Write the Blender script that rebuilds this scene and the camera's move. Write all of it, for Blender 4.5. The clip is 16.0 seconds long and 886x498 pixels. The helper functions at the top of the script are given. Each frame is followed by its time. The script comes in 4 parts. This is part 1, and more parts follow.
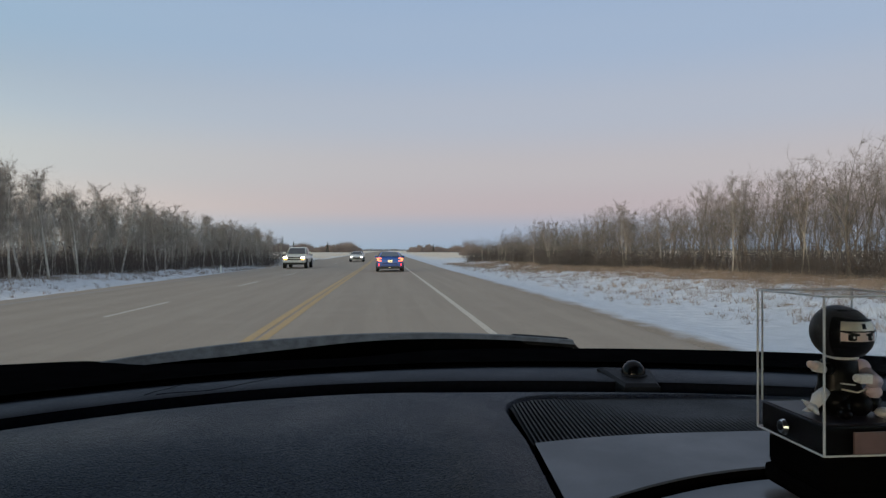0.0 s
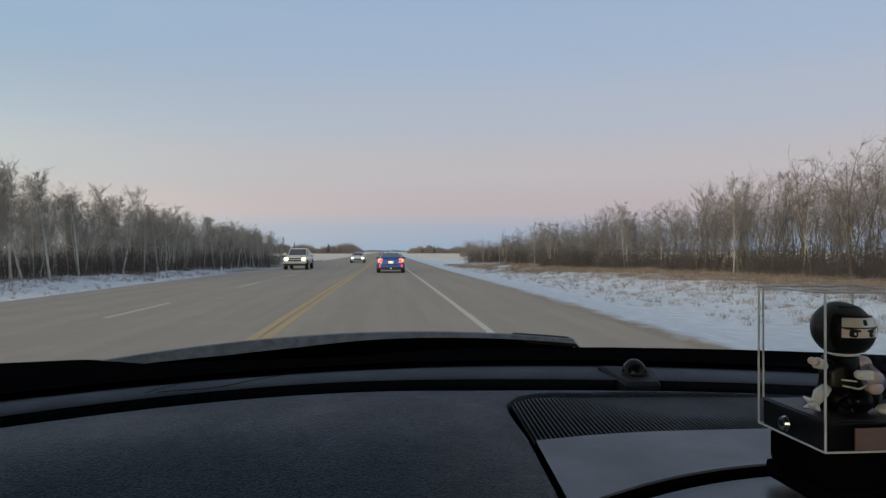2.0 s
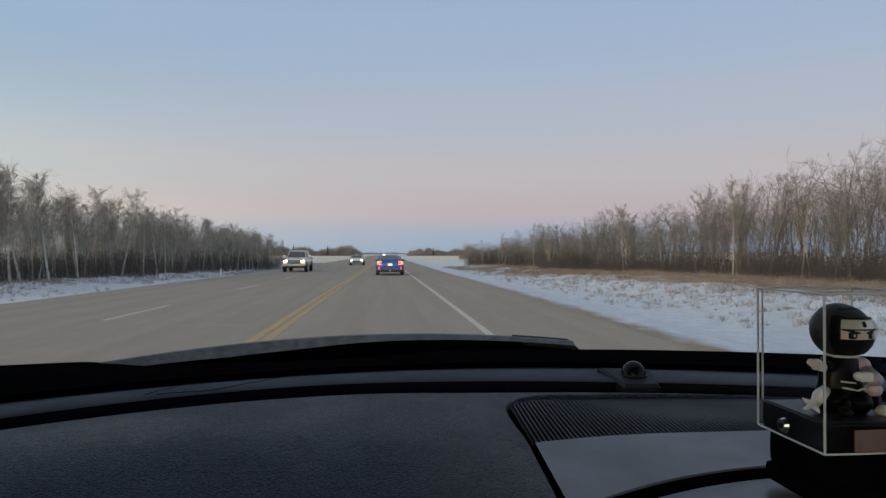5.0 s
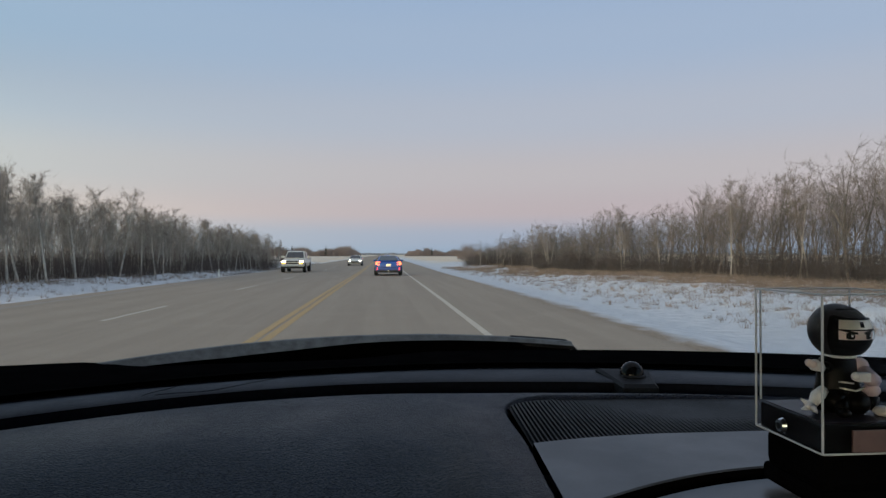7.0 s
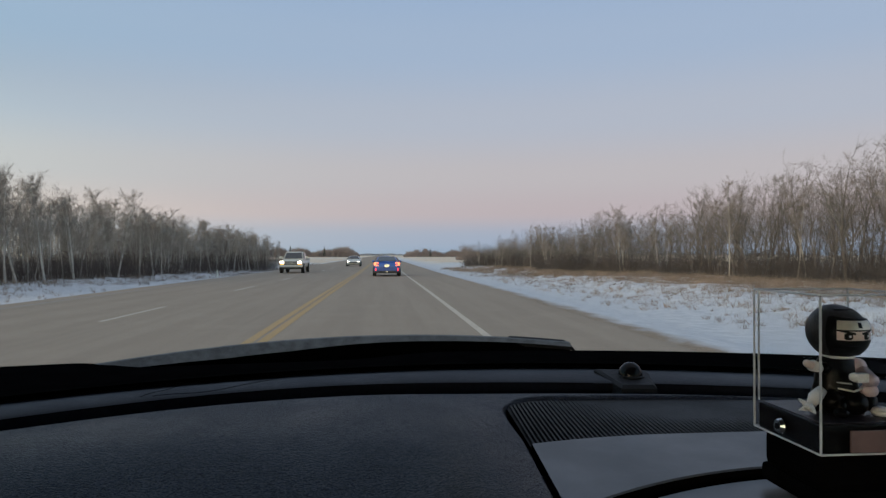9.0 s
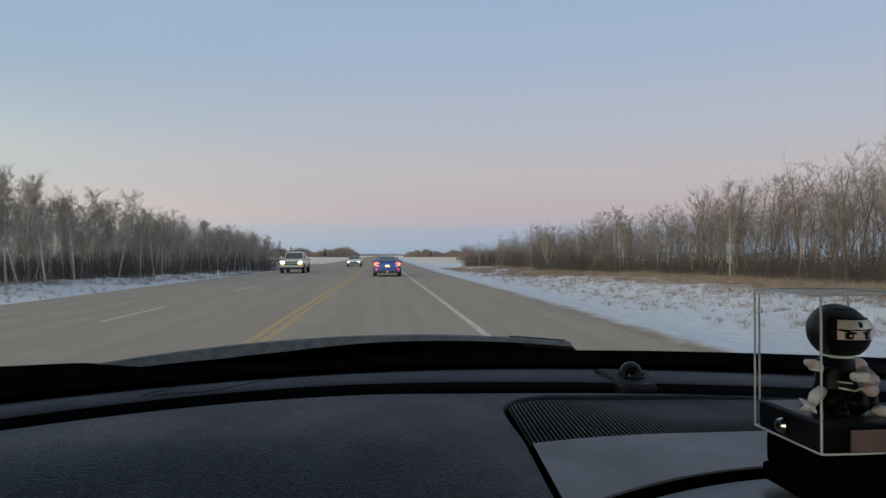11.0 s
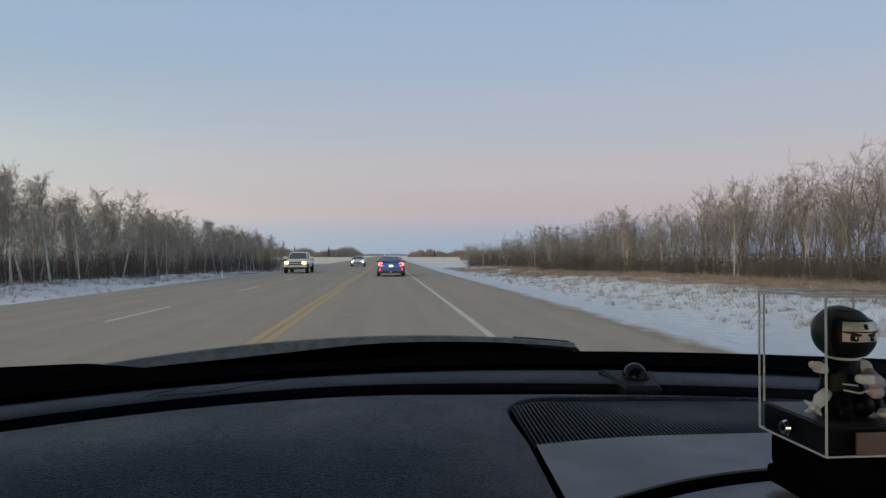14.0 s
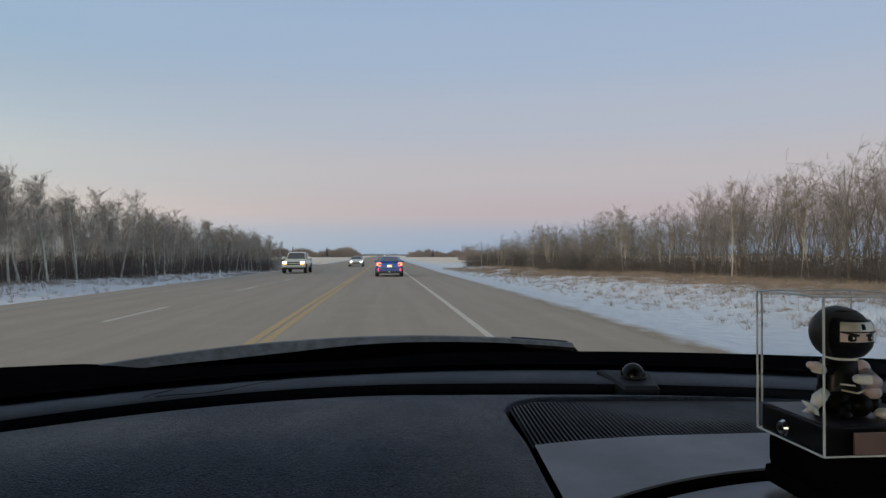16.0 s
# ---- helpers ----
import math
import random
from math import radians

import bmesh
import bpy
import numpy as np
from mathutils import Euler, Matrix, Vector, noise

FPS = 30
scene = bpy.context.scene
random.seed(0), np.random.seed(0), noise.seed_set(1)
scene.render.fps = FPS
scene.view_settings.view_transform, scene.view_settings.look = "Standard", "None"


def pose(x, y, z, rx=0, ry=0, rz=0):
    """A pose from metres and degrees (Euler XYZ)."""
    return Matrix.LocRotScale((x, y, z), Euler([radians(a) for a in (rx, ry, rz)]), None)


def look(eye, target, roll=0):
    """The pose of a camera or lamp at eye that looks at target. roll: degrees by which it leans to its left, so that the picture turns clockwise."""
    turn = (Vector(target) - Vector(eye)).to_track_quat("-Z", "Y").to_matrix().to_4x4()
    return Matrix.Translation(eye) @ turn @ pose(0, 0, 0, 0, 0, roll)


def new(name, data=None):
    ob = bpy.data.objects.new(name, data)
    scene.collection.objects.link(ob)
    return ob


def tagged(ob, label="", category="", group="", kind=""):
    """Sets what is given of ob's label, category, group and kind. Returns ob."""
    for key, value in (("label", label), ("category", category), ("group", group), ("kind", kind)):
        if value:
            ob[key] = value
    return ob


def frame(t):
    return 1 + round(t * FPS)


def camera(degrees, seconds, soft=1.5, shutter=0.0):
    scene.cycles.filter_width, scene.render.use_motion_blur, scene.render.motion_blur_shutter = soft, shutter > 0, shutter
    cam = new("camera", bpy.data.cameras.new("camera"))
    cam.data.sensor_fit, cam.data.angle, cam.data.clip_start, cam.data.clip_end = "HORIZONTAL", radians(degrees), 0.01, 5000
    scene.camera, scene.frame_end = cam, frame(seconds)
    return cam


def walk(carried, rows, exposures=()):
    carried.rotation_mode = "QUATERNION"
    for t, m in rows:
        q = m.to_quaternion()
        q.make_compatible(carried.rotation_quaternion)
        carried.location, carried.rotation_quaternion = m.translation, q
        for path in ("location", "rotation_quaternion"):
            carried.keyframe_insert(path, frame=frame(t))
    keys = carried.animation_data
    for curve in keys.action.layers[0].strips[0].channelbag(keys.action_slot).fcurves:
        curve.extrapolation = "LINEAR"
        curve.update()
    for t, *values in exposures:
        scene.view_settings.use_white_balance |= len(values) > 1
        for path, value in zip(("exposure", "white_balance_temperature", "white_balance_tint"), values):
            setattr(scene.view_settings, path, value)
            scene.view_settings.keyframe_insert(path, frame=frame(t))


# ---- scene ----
cam = camera(68.0, 16.0, soft=1.4)

# ---------------------------------------------------------------- camera path
# The car stands in its lane; the phone in its holder trembles by a few millimetres.
EYE = (0.0, 0.0, 1.33)
# seconds, sideways tremble, dashboard tremble, tilt of the horizon
SHAKE = (
    (0.0, 3.2, 1.6, -7.0), (0.5, 6.0, -0.6, -7.0), (1.0, 8.4, 0.6, -5.0), (1.5, 9.2, 1.6, -4.5), (2.0, 4.6, -2.8, -5.0),
    (2.5, 1.4, 0.0, -3.8), (3.0, -0.6, 1.0, -3.6), (3.5, -0.2, 0.0, -3.4), (4.0, 2.6, 0.0, -1.6), (5.2, 3.4, 0.6, -0.8),
    (6.5, 4.6, 1.2, -0.4), (7.0, 0.4, 1.4, 0.0), (7.5, 0.0, 0.0, -0.4), (8.0, 0.0, -1.6, -0.6), (8.5, 0.0, 0.0, -0.4),
    (9.0, -2.2, 2.6, 1.2), (10.2, -1.8, 2.0, 1.4), (11.5, -1.2, 1.4, 1.5), (12.0, -1.8, 0.0, 1.5), (12.5, -1.0, 3.4, 1.6),
    (13.0, 1.0, 3.2, 1.6), (13.5, 1.2, 3.6, 1.6), (14.0, 5.2, 4.2, 1.5), (14.5, 5.8, 3.4, 0.4), (15.0, 4.4, -0.8, 0.0),
    (15.5, 0.8, 2.8, 1.5), (16.0, 2.2, 4.6, 1.6),
)
FOCAL = 1162.3
PATH = []
for t, sx, sy, fy in SHAKE:
    yaw = -5.16 + math.degrees(sx / FOCAL)
    pitch = 0.47 + math.degrees(fy / FOCAL)
    lift = (sy - fy) * 0.6 / FOCAL
    PATH.append((t, pose(EYE[0], EYE[1], EYE[2] + lift, 90 + pitch, 0, yaw)))
walk(cam, PATH)

# ---------------------------------------------------------------- sky and light
# Dusk, the sun just down behind the camera and to its left; belt of pink over the blue shadow of the earth ahead.
SUN_WAY = Vector((-0.64, -0.77, 0.0)).normalized()
world = bpy.data.worlds.new("dusk_sky")
scene.world = world
world.use_nodes = True
wn, wl = world.node_tree.nodes, world.node_tree.links
wn.clear()


def w_math(op, a, b=None, clamp=False):
    n = wn.new("ShaderNodeMath")
    n.operation, n.use_clamp = op, clamp
    for i, v in enumerate((a, b)):
        if v is None:
            continue
        if isinstance(v, (int, float)):
            n.inputs[i].default_value = v
        else:
            wl.new(v, n.inputs[i])
    return n.outputs[0]


def w_ramp(fac, stops):
    n = wn.new("ShaderNodeValToRGB")
    n.color_ramp.interpolation = "EASE"
    els = n.color_ramp.elements
    while len(els) < len(stops):
        els.new(0.5)
    for e, (p, c) in zip(els, stops):
        e.position, e.color = p, (*c, 1)
    wl.new(fac, n.inputs[0])
    return n.outputs[0]


w_tc = wn.new("ShaderNodeTexCoord")
w_sep = wn.new("ShaderNodeSeparateXYZ")
wl.new(w_tc.outputs["Generated"], w_sep.inputs[0])
w_up = w_math("MAXIMUM", w_sep.outputs["Z"], 0.0)
w_dot = wn.new("ShaderNodeVectorMath")
w_dot.operation = "DOT_PRODUCT"
wl.new(w_tc.outputs["Generated"], w_dot.inputs[0])
w_dot.inputs[1].default_value = SUN_WAY
w_side = w_math("MULTIPLY", w_math("ADD", w_dot.outputs["Value"], 1.0), 0.5, True)
w_side = w_math("POWER", w_side, 1.95)
# the side away from the sun
ANTI = [(0.0, (0.29, 0.395, 0.53)), (0.025, (0.33, 0.405, 0.525)), (0.065, (0.466, 0.418, 0.460)), (0.12, (0.478, 0.455, 0.492)),
        (0.20, (0.418, 0.458, 0.552)), (0.30, (0.348, 0.440, 0.592)), (0.42, (0.292, 0.410, 0.60)), (1.0, (0.42, 0.44, 0.51))]
SUNNY = [(0.0, (2.9, 2.45, 1.25)), (0.05, (2.45, 2.3, 1.45)), (0.12, (0.98, 1.42, 1.16)), (0.25, (0.10, 0.55, 0.64)),
         (0.50, (0.40, 0.64, 0.78)), (1.0, (0.48, 0.49, 0.53))]
w_mix = wn.new("ShaderNodeMix")
w_mix.data_type = "RGBA"
wl.new(w_side, w_mix.inputs["Factor"])
wl.new(w_ramp(w_up, ANTI), w_mix.inputs["A"])
wl.new(w_ramp(w_up, SUNNY), w_mix.inputs["B"])
w_sky = wn.new("ShaderNodeTexSky")
w_sky.sky_type, w_sky.sun_disc = "NISHITA", False
w_sky.sun_elevation, w_sky.sun_rotation = radians(1.0), math.atan2(SUN_WAY.x, SUN_WAY.y)
w_bg_a, w_bg_b = wn.new("ShaderNodeBackground"), wn.new("ShaderNodeBackground")
wl.new(w_mix.outputs["Result"], w_bg_a.inputs["Color"])
w_bg_a.inputs["Strength"].default_value = 1.0
wl.new(w_sky.outputs[0], w_bg_b.inputs["Color"])
w_bg_b.inputs["Strength"].default_value = 0.02
w_add, w_out = wn.new("ShaderNodeAddShader"), wn.new("ShaderNodeOutputWorld")
wl.new(w_bg_a.outputs[0], w_add.inputs[0])
wl.new(w_bg_b.outputs[0], w_add.inputs[1])
wl.new(w_add.outputs[0], w_out.inputs["Surface"])

afterglow = new("sun", bpy.data.lights.new("sun", "SUN"))
afterglow.data.energy, afterglow.data.angle, afterglow.data.color = 2.5, radians(30), (1.0, 0.79, 0.57)
afterglow.matrix_world = look((-64, -77, 14), (0, 0, 0))

# ---------------------------------------------------------------- materials


class Mat:
    """A procedural surface: two or more colours mixed by noise at two scales, with bump."""

    def __init__(self, name, rough=0.6, metal=0.0, spec=0.5):
        self.m = bpy.data.materials.new(name)
        self.m.use_nodes = True
        self.n, self.l = self.m.node_tree.nodes, self.m.node_tree.links
        self.b = self.n["Principled BSDF"]
        self.b.inputs["Roughness"].default_value = rough
        self.b.inputs["Metallic"].default_value = metal
        self.b.inputs["Specular IOR Level"].default_value = spec

    def geo(self):
        g = self.n.new("ShaderNodeNewGeometry")
        return g.outputs["Position"]

    def obj(self):
        return self.n.new("ShaderNodeTexCoord").outputs["Object"]

    def noise(self, scale, detail=4, rough=0.6, at=None, stretch=None):
        k = self.n.new("ShaderNodeTexNoise")
        k.inputs["Scale"].default_value, k.inputs["Detail"].default_value, k.inputs["Roughness"].default_value = scale, detail, rough
        at = at or self.geo()
        if stretch:
            mp = self.n.new("ShaderNodeMapping")
            mp.inputs["Scale"].default_value = stretch
            self.l.new(at, mp.inputs["Vector"])
            at = mp.outputs[0]
        self.l.new(at, k.inputs["Vector"])
        return k.outputs["Fac"]

    def math(self, op, a, b=None, clamp=False):
        k = self.n.new("ShaderNodeMath")
        k.operation, k.use_clamp = op, clamp
        for i, v in enumerate((a, b)):
            if v is None:
                continue
            if isinstance(v, (int, float)):
                k.inputs[i].default_value = v
            else:
                self.l.new(v, k.inputs[i])
        return k.outputs[0]

    def step(self, v, lo, hi, a=0.0, b=1.0):
        k = self.n.new("ShaderNodeMapRange")
        k.interpolation_type = "SMOOTHSTEP"
        for i, x in zip((1, 2, 3, 4), (lo, hi, a, b)):
            k.inputs[i].default_value = x
        self.l.new(v, k.inputs[0])
        return k.outputs[0]

    def mix(self, fac, a, b):
        k = self.n.new("ShaderNodeMix")
        k.data_type = "RGBA"
        if isinstance(fac, (int, float)):
            k.inputs["Factor"].default_value = fac
        else:
            self.l.new(fac, k.inputs["Factor"])
        for key, c in (("A", a), ("B", b)):
            if isinstance(c, tuple):
                k.inputs[key].default_value = (*c, 1)
            else:
                self.l.new(c, k.inputs[key])
        return k.outputs["Result"]

    def color(self, c):
        if isinstance(c, tuple):
            self.b.inputs["Base Color"].default_value = (*c, 1)
        else:
            self.l.new(c, self.b.inputs["Base Color"])
        return self

    def bump(self, h, strength=0.3, dist=0.01):
        k = self.n.new("ShaderNodeBump")
        k.inputs["Strength"].default_value, k.inputs["Distance"].default_value = strength, dist
        self.l.new(h, k.inputs["Height"])
        self.l.new(k.outputs[0], self.b.inputs["Normal"])
        return self

    def rough(self, v, lo, hi):
        self.l.new(self.step(v, 0.3, 0.7, lo, hi), self.b.inputs["Roughness"])
        return self

    def glow(self, c, strength):
        self.b.inputs["Emission Color"].default_value = (*c, 1)
        self.b.inputs["Emission Strength"].default_value = strength
        return self


def simple(name, c, rough=0.5, metal=0.0, var=0.25, scale=30, bump=0.1, spec=0.5):
    k = Mat(name, rough, metal, spec)
    v = k.noise(scale, 5)
    k.color(k.mix(k.step(v, 0.3, 0.7), tuple(x * (1 - var) for x in c), tuple(min(1, x * (1 + var)) for x in c)))
    if bump:
        k.bump(k.noise(scale * 6, 3), bump, 0.004)
    return k.m


def axis(k, at, i):
    s = k.n.new("ShaderNodeSeparateXYZ")
    k.l.new(at, s.inputs[0])
    return s.outputs[i]


# asphalt, pale with old salt, wheel tracks along the lanes and patches
k = Mat("asphalt", 0.85, spec=0.25)
P = k.geo()
fine, mid = k.noise(60, 3, at=P), k.noise(0.9, 5, at=P)
streak = k.noise(1.0, 4, at=P, stretch=(1.6, 0.05, 1))
c = k.mix(k.step(fine, 0.3, 0.7), (0.248, 0.204, 0.160), (0.382, 0.316, 0.248))
c = k.mix(k.step(streak, 0.40, 0.62, 0, 0.65), c, (0.272, 0.222, 0.175))
c = k.mix(k.step(mid, 0.45, 0.8, 0, 0.4), c, (0.374, 0.312, 0.247))
k.color(c).bump(fine, 0.35, 0.006)
ASPHALT = k.m


def paint(name, col):
    k = Mat(name, 0.7)
    P = k.geo()
    worn = k.step(k.noise(9, 6, 0.75, P), 0.52, 0.68)
    k.color(k.mix(k.math("MULTIPLY", worn, 0.75), col, (0.22, 0.205, 0.185)))
    k.bump(k.noise(70, 2, at=P), 0.3, 0.004)
    return k.m


YELLOW, WHITE = paint("yellow_line_paint", (0.425, 0.275, 0.110)), paint("white_line_paint", (0.52, 0.455, 0.37))

# the land: snow along the road, dead grass before the woods, pale stubble fields far off
k = Mat("snowy_ground", 0.75, spec=0.2)
P = k.geo()
X, Y = axis(k, P, 0), axis(k, P, 1)
tuft = k.noise(1.6, 6, 0.7, P, (1, 0.6, 1))
big = k.noise(0.12, 4, 0.55, P)
snow = k.mix(k.step(k.noise(3.0, 5, at=P), 0.3, 0.7), (0.49, 0.510, 0.545), (0.635, 0.645, 0.665))
earth = k.mix(k.step(k.noise(14, 4, at=P), 0.3, 0.7), (0.15, 0.112, 0.078), (0.34, 0.255, 0.175))
straw = k.mix(k.step(k.noise(0.5, 5, 0.7, P, (0.15, 1, 1)), 0.35, 0.65), (0.58, 0.46, 0.33), (0.76, 0.65, 0.51))
straw = k.mix(k.step(k.noise(0.05, 4, at=P), 0.5, 0.62, 0, 0.7), straw, (0.66, 0.66, 0.66))
right = k.math("ADD", k.step(X, 8.5, 19.0), k.step(X, -14.0, -21))
bare = k.step(k.math("ADD", tuft, k.math("MULTIPLY", right, 0.15)), 0.62, 0.74)
c = k.mix(bare, snow, earth)
far = k.step(k.math("ADD", Y, k.math("MULTIPLY", big, 30.0)), 125, 175)
wide = k.math("MULTIPLY", far, k.math("ADD", k.step(X, 7, 14), k.step(X, -11, -15), True))
c = k.mix(wide, c, straw)
gravel = k.math("MULTIPLY", k.step(k.math("ADD", X, k.math("MULTIPLY", tuft, 1.3)), 5.9, 5.2), k.step(X, 0, 1))
c = k.mix(gravel, c, k.mix(k.step(k.noise(40, 3, at=P), 0.35, 0.65), (0.20, 0.152, 0.106), (0.36, 0.285, 0.21)))
k.color(c).bump(k.noise(7, 6, 0.65, P), 0.6, 0.06)
GROUND = k.m

DRY_GRASS = simple("dry_grass", (0.225, 0.170, 0.130), 0.8, var=0.5, scale=0.9, bump=0)
THICKET = simple("thicket_twigs", (0.100, 0.078, 0.071), 0.85, scale=2, bump=0)
BRUSH = simple("brown_brush_twigs", (0.088, 0.074, 0.066), 0.85, scale=1.5, bump=0)


def bark(name, lo, hi):
    k = Mat(name, 0.85, spec=0.2)
    O = k.obj()
    v = k.noise(6, 5, 0.7, O, (1, 1, 0.5))
    scar = k.step(k.noise(3, 4, 0.7, O, (1, 1, 5)), 0.60, 0.68)
    info = k.n.new("ShaderNodeObjectInfo")
    c = k.mix(k.step(v, 0.3, 0.7), lo, hi)
    c = k.mix(k.math("MULTIPLY", scar, 0.8), c, (0.06, 0.05, 0.045))
    c = k.mix(k.math("MULTIPLY", info.outputs["Random"], 0.35), c, lo)
    k.color(c).bump(v, 0.5, 0.02)
    return k.m


ASPEN, OAK = bark("aspen_bark", (0.32, 0.29, 0.265), (0.62, 0.58, 0.535)), bark("grey_bark", (0.105, 0.094, 0.086), (0.260, 0.232, 0.208))
PALE = bark("pale_bark", (0.26, 0.232, 0.20), (0.47, 0.425, 0.37))
TWIG_A = simple("aspen_twigs", (0.250, 0.216, 0.192), 0.85, scale=1.2, bump=0)
TWIG_O = simple("brown_twigs", (0.205, 0.176, 0.160), 0.85, scale=1.2, bump=0)
FAR_WOOD = simple("far_wood", (0.175, 0.145, 0.140), 0.9, scale=0.05, bump=0)
SPRUCE = simple("spruce_needles", (0.035, 0.042, 0.036), 0.9, scale=0.3, bump=0)
# distance haze painted in: paler and bluer than the nearer woods
HAZE_TINT_WOOD = simple("haze_tinted_far_wood", (0.17, 0.18, 0.21), 0.9, scale=0.01, bump=0)


def plastic(name, c, rough, grain, depth, spec=0.4, vary=0.5, sheen=0.0, pits=0.0):
    k = Mat(name, rough, spec=spec)
    P = k.geo()
    v = k.noise(grain, 3, 0.6, P)
    dust = k.step(k.noise(14, 6, 0.7, P), 0.42, 0.75)
    c2 = k.mix(k.step(v, 0.35, 0.65), tuple(x * (1 - vary) for x in c), tuple(x * (1 + vary) for x in c))
    speck = k.step(k.noise(420, 1, 0.5, P), 0.74, 0.78)
    c2 = k.mix(k.math("MULTIPLY", dust, 0.10), c2, (0.05, 0.052, 0.056))
    c2 = k.mix(k.math("MULTIPLY", speck, 0.25), c2, (0.25, 0.25, 0.25))
    k.color(c2).bump(v, depth, 0.009)
    k.rough(k.noise(9, 4, at=P), rough - 0.06, rough + 0.08)
    if pits:
        k.l.new(k.step(k.noise(grain * 0.9, 4, 0.7, P, (1, 0.45, 1)), 0.36, 0.66, spec * (1 - pits), spec * (1 + pits)), k.b.inputs["Specular IOR Level"])
    k.b.inputs["Sheen Weight"].default_value = sheen
    k.b.inputs["Sheen Roughness"].default_value = 0.45
    k.b.inputs["Sheen Tint"].default_value = (0.62, 0.78, 1.0, 1)
    return k.m


PAD = plastic("grained_dash_plastic", (0.0014, 0.0042, 0.0160), 0.42, 560, 0.60, 0.29, 0.7, 0.07, 0.55)
SHELF = plastic("smooth_dash_plastic", (0.018, 0.0225, 0.033), 0.58, 700, 0.25, 0.26, 0.2)
TRAY = plastic("satin_panel_plastic", (0.060, 0.061, 0.066), 0.40, 900, 0.04, 0.62, 0.06)
RIB = plastic("ribbed_grille_plastic", (0.010, 0.0101, 0.0105), 0.55, 500, 0.2, 0.25)
FADED = paint("faded_line_paint", (0.26, 0.25, 0.23))
# glossless black; on groove and recess floors it paints the shade of the gaps
FLAT_BLACK = simple("flat_black_and_gap_shade", (0.003, 0.003, 0.0033), 0.9, var=0.2, bump=0, spec=0.0)
SHELL = simple("dark_cabin_lining", (0.03, 0.03, 0.032), 0.9)
GROOVE = simple("navy_groove_plastic", (0.005, 0.006, 0.011), 0.75, scale=200, spec=0.1)
RUBBER = simple("black_rubber", (0.005, 0.005, 0.0055), 0.7, scale=80, spec=0.08)
WIPER = simple("worn_wiper_plastic", (0.088, 0.096, 0.102), 0.6, scale=60, var=0.35, bump=0.3)
BRACKET = plastic("dark_bracket_plastic", (0.006, 0.007, 0.010), 0.6, 700, 0.2, 0.2, 0.2)
CAP = simple("wiper_cap_plastic", (0.009, 0.010, 0.013), 0.6, scale=60, var=0.3, bump=0.1, spec=0.2)
GLOSS_BLACK = simple("gloss_black_plastic", (0.004, 0.004, 0.005), 0.16, scale=100, bump=0, spec=0.12)
BASE_BLACK = simple("dark_stand_plastic", (0.0028, 0.0028, 0.0036), 0.42, scale=100, bump=0.05, spec=0.15)
BASE_TOP = simple("purple_black_plate", (0.022, 0.018, 0.024), 0.40, scale=140, var=0.4, bump=0.05, spec=0.2)
CHROME = simple("chrome", (0.75, 0.75, 0.77), 0.18, 1.0, 0.05, 200, 0)
PLAQUE = simple("dull_pink_plaque", (0.175, 0.112, 0.110), 0.45, scale=60, var=0.12, bump=0.05)
TOY_BLACK = simple("toy_black_vinyl", (0.0035, 0.0035, 0.004), 0.28, scale=90, bump=0, spec=0.10)
TOY_HOOD = simple("toy_charcoal_vinyl", (0.026, 0.027, 0.030), 0.5, scale=90, bump=0, spec=0.22)
TOY_WHITE = simple("toy_white_vinyl", (0.76, 0.755, 0.76), 0.5, scale=120, var=0.12, bump=0)
TOY_PALE = simple("toy_pale_vinyl", (0.76, 0.62, 0.59), 0.5, scale=120, var=0.06, bump=0)
TOY_PINK = simple("toy_lilac_vinyl", (0.56, 0.46, 0.51), 0.5, scale=120, var=0.06, bump=0)
TOY_BAND = simple("toy_silver_band", (0.70, 0.67, 0.58), 0.30, 0.35, 0.1, 120, 0)

k = Mat("clear_acrylic", 0.03)
k.color((0.96, 0.97, 0.98))
glass_tr, glass_gl = k.n.new("ShaderNodeBsdfTransparent"), k.n.new("ShaderNodeBsdfGlossy")
glass_tr.inputs[0].default_value = (0.985, 0.988, 0.99, 1)
glass_gl.inputs["Roughness"].default_value = 0.04
glass_fr, glass_mx = k.n.new("ShaderNodeLayerWeight"), k.n.new("ShaderNodeMixShader")
glass_fr.inputs[0].default_value = 0.25
k.l.new(k.math("ADD", k.math("MULTIPLY", k.math("POWER", glass_fr.outputs["Facing"], 3.0), 0.55), 0.004), glass_mx.inputs[0])
k.l.new(glass_tr.outputs[0], glass_mx.inputs[1])
k.l.new(glass_gl.outputs[0], glass_mx.inputs[2])
k.l.new(glass_mx.outputs[0], k.n["Material Output"].inputs["Surface"])
ACRYLIC = k.m
k = Mat("windscreen_glass", 0.02)
pane_tr, pane_gl, pane_mx = k.n.new("ShaderNodeBsdfTransparent"), k.n.new("ShaderNodeBsdfGlossy"), k.n.new("ShaderNodeMixShader")
pane_gl.inputs["Roughness"].default_value = 0.02
pane_mx.inputs[0].default_value = 0.008
k.l.new(pane_tr.outputs[0], pane_mx.inputs[1])
k.l.new(pane_gl.outputs[0], pane_mx.inputs[2])
k.l.new(pane_mx.outputs[0], k.n["Material Output"].inputs["Surface"])
PANE = k.m
# opaque pale colour painting the light caught in the clear edges
k = Mat("acrylic_edge_glint", 0.15)
k.color((0.62, 0.65, 0.69))
EDGE_GLINT = k.m


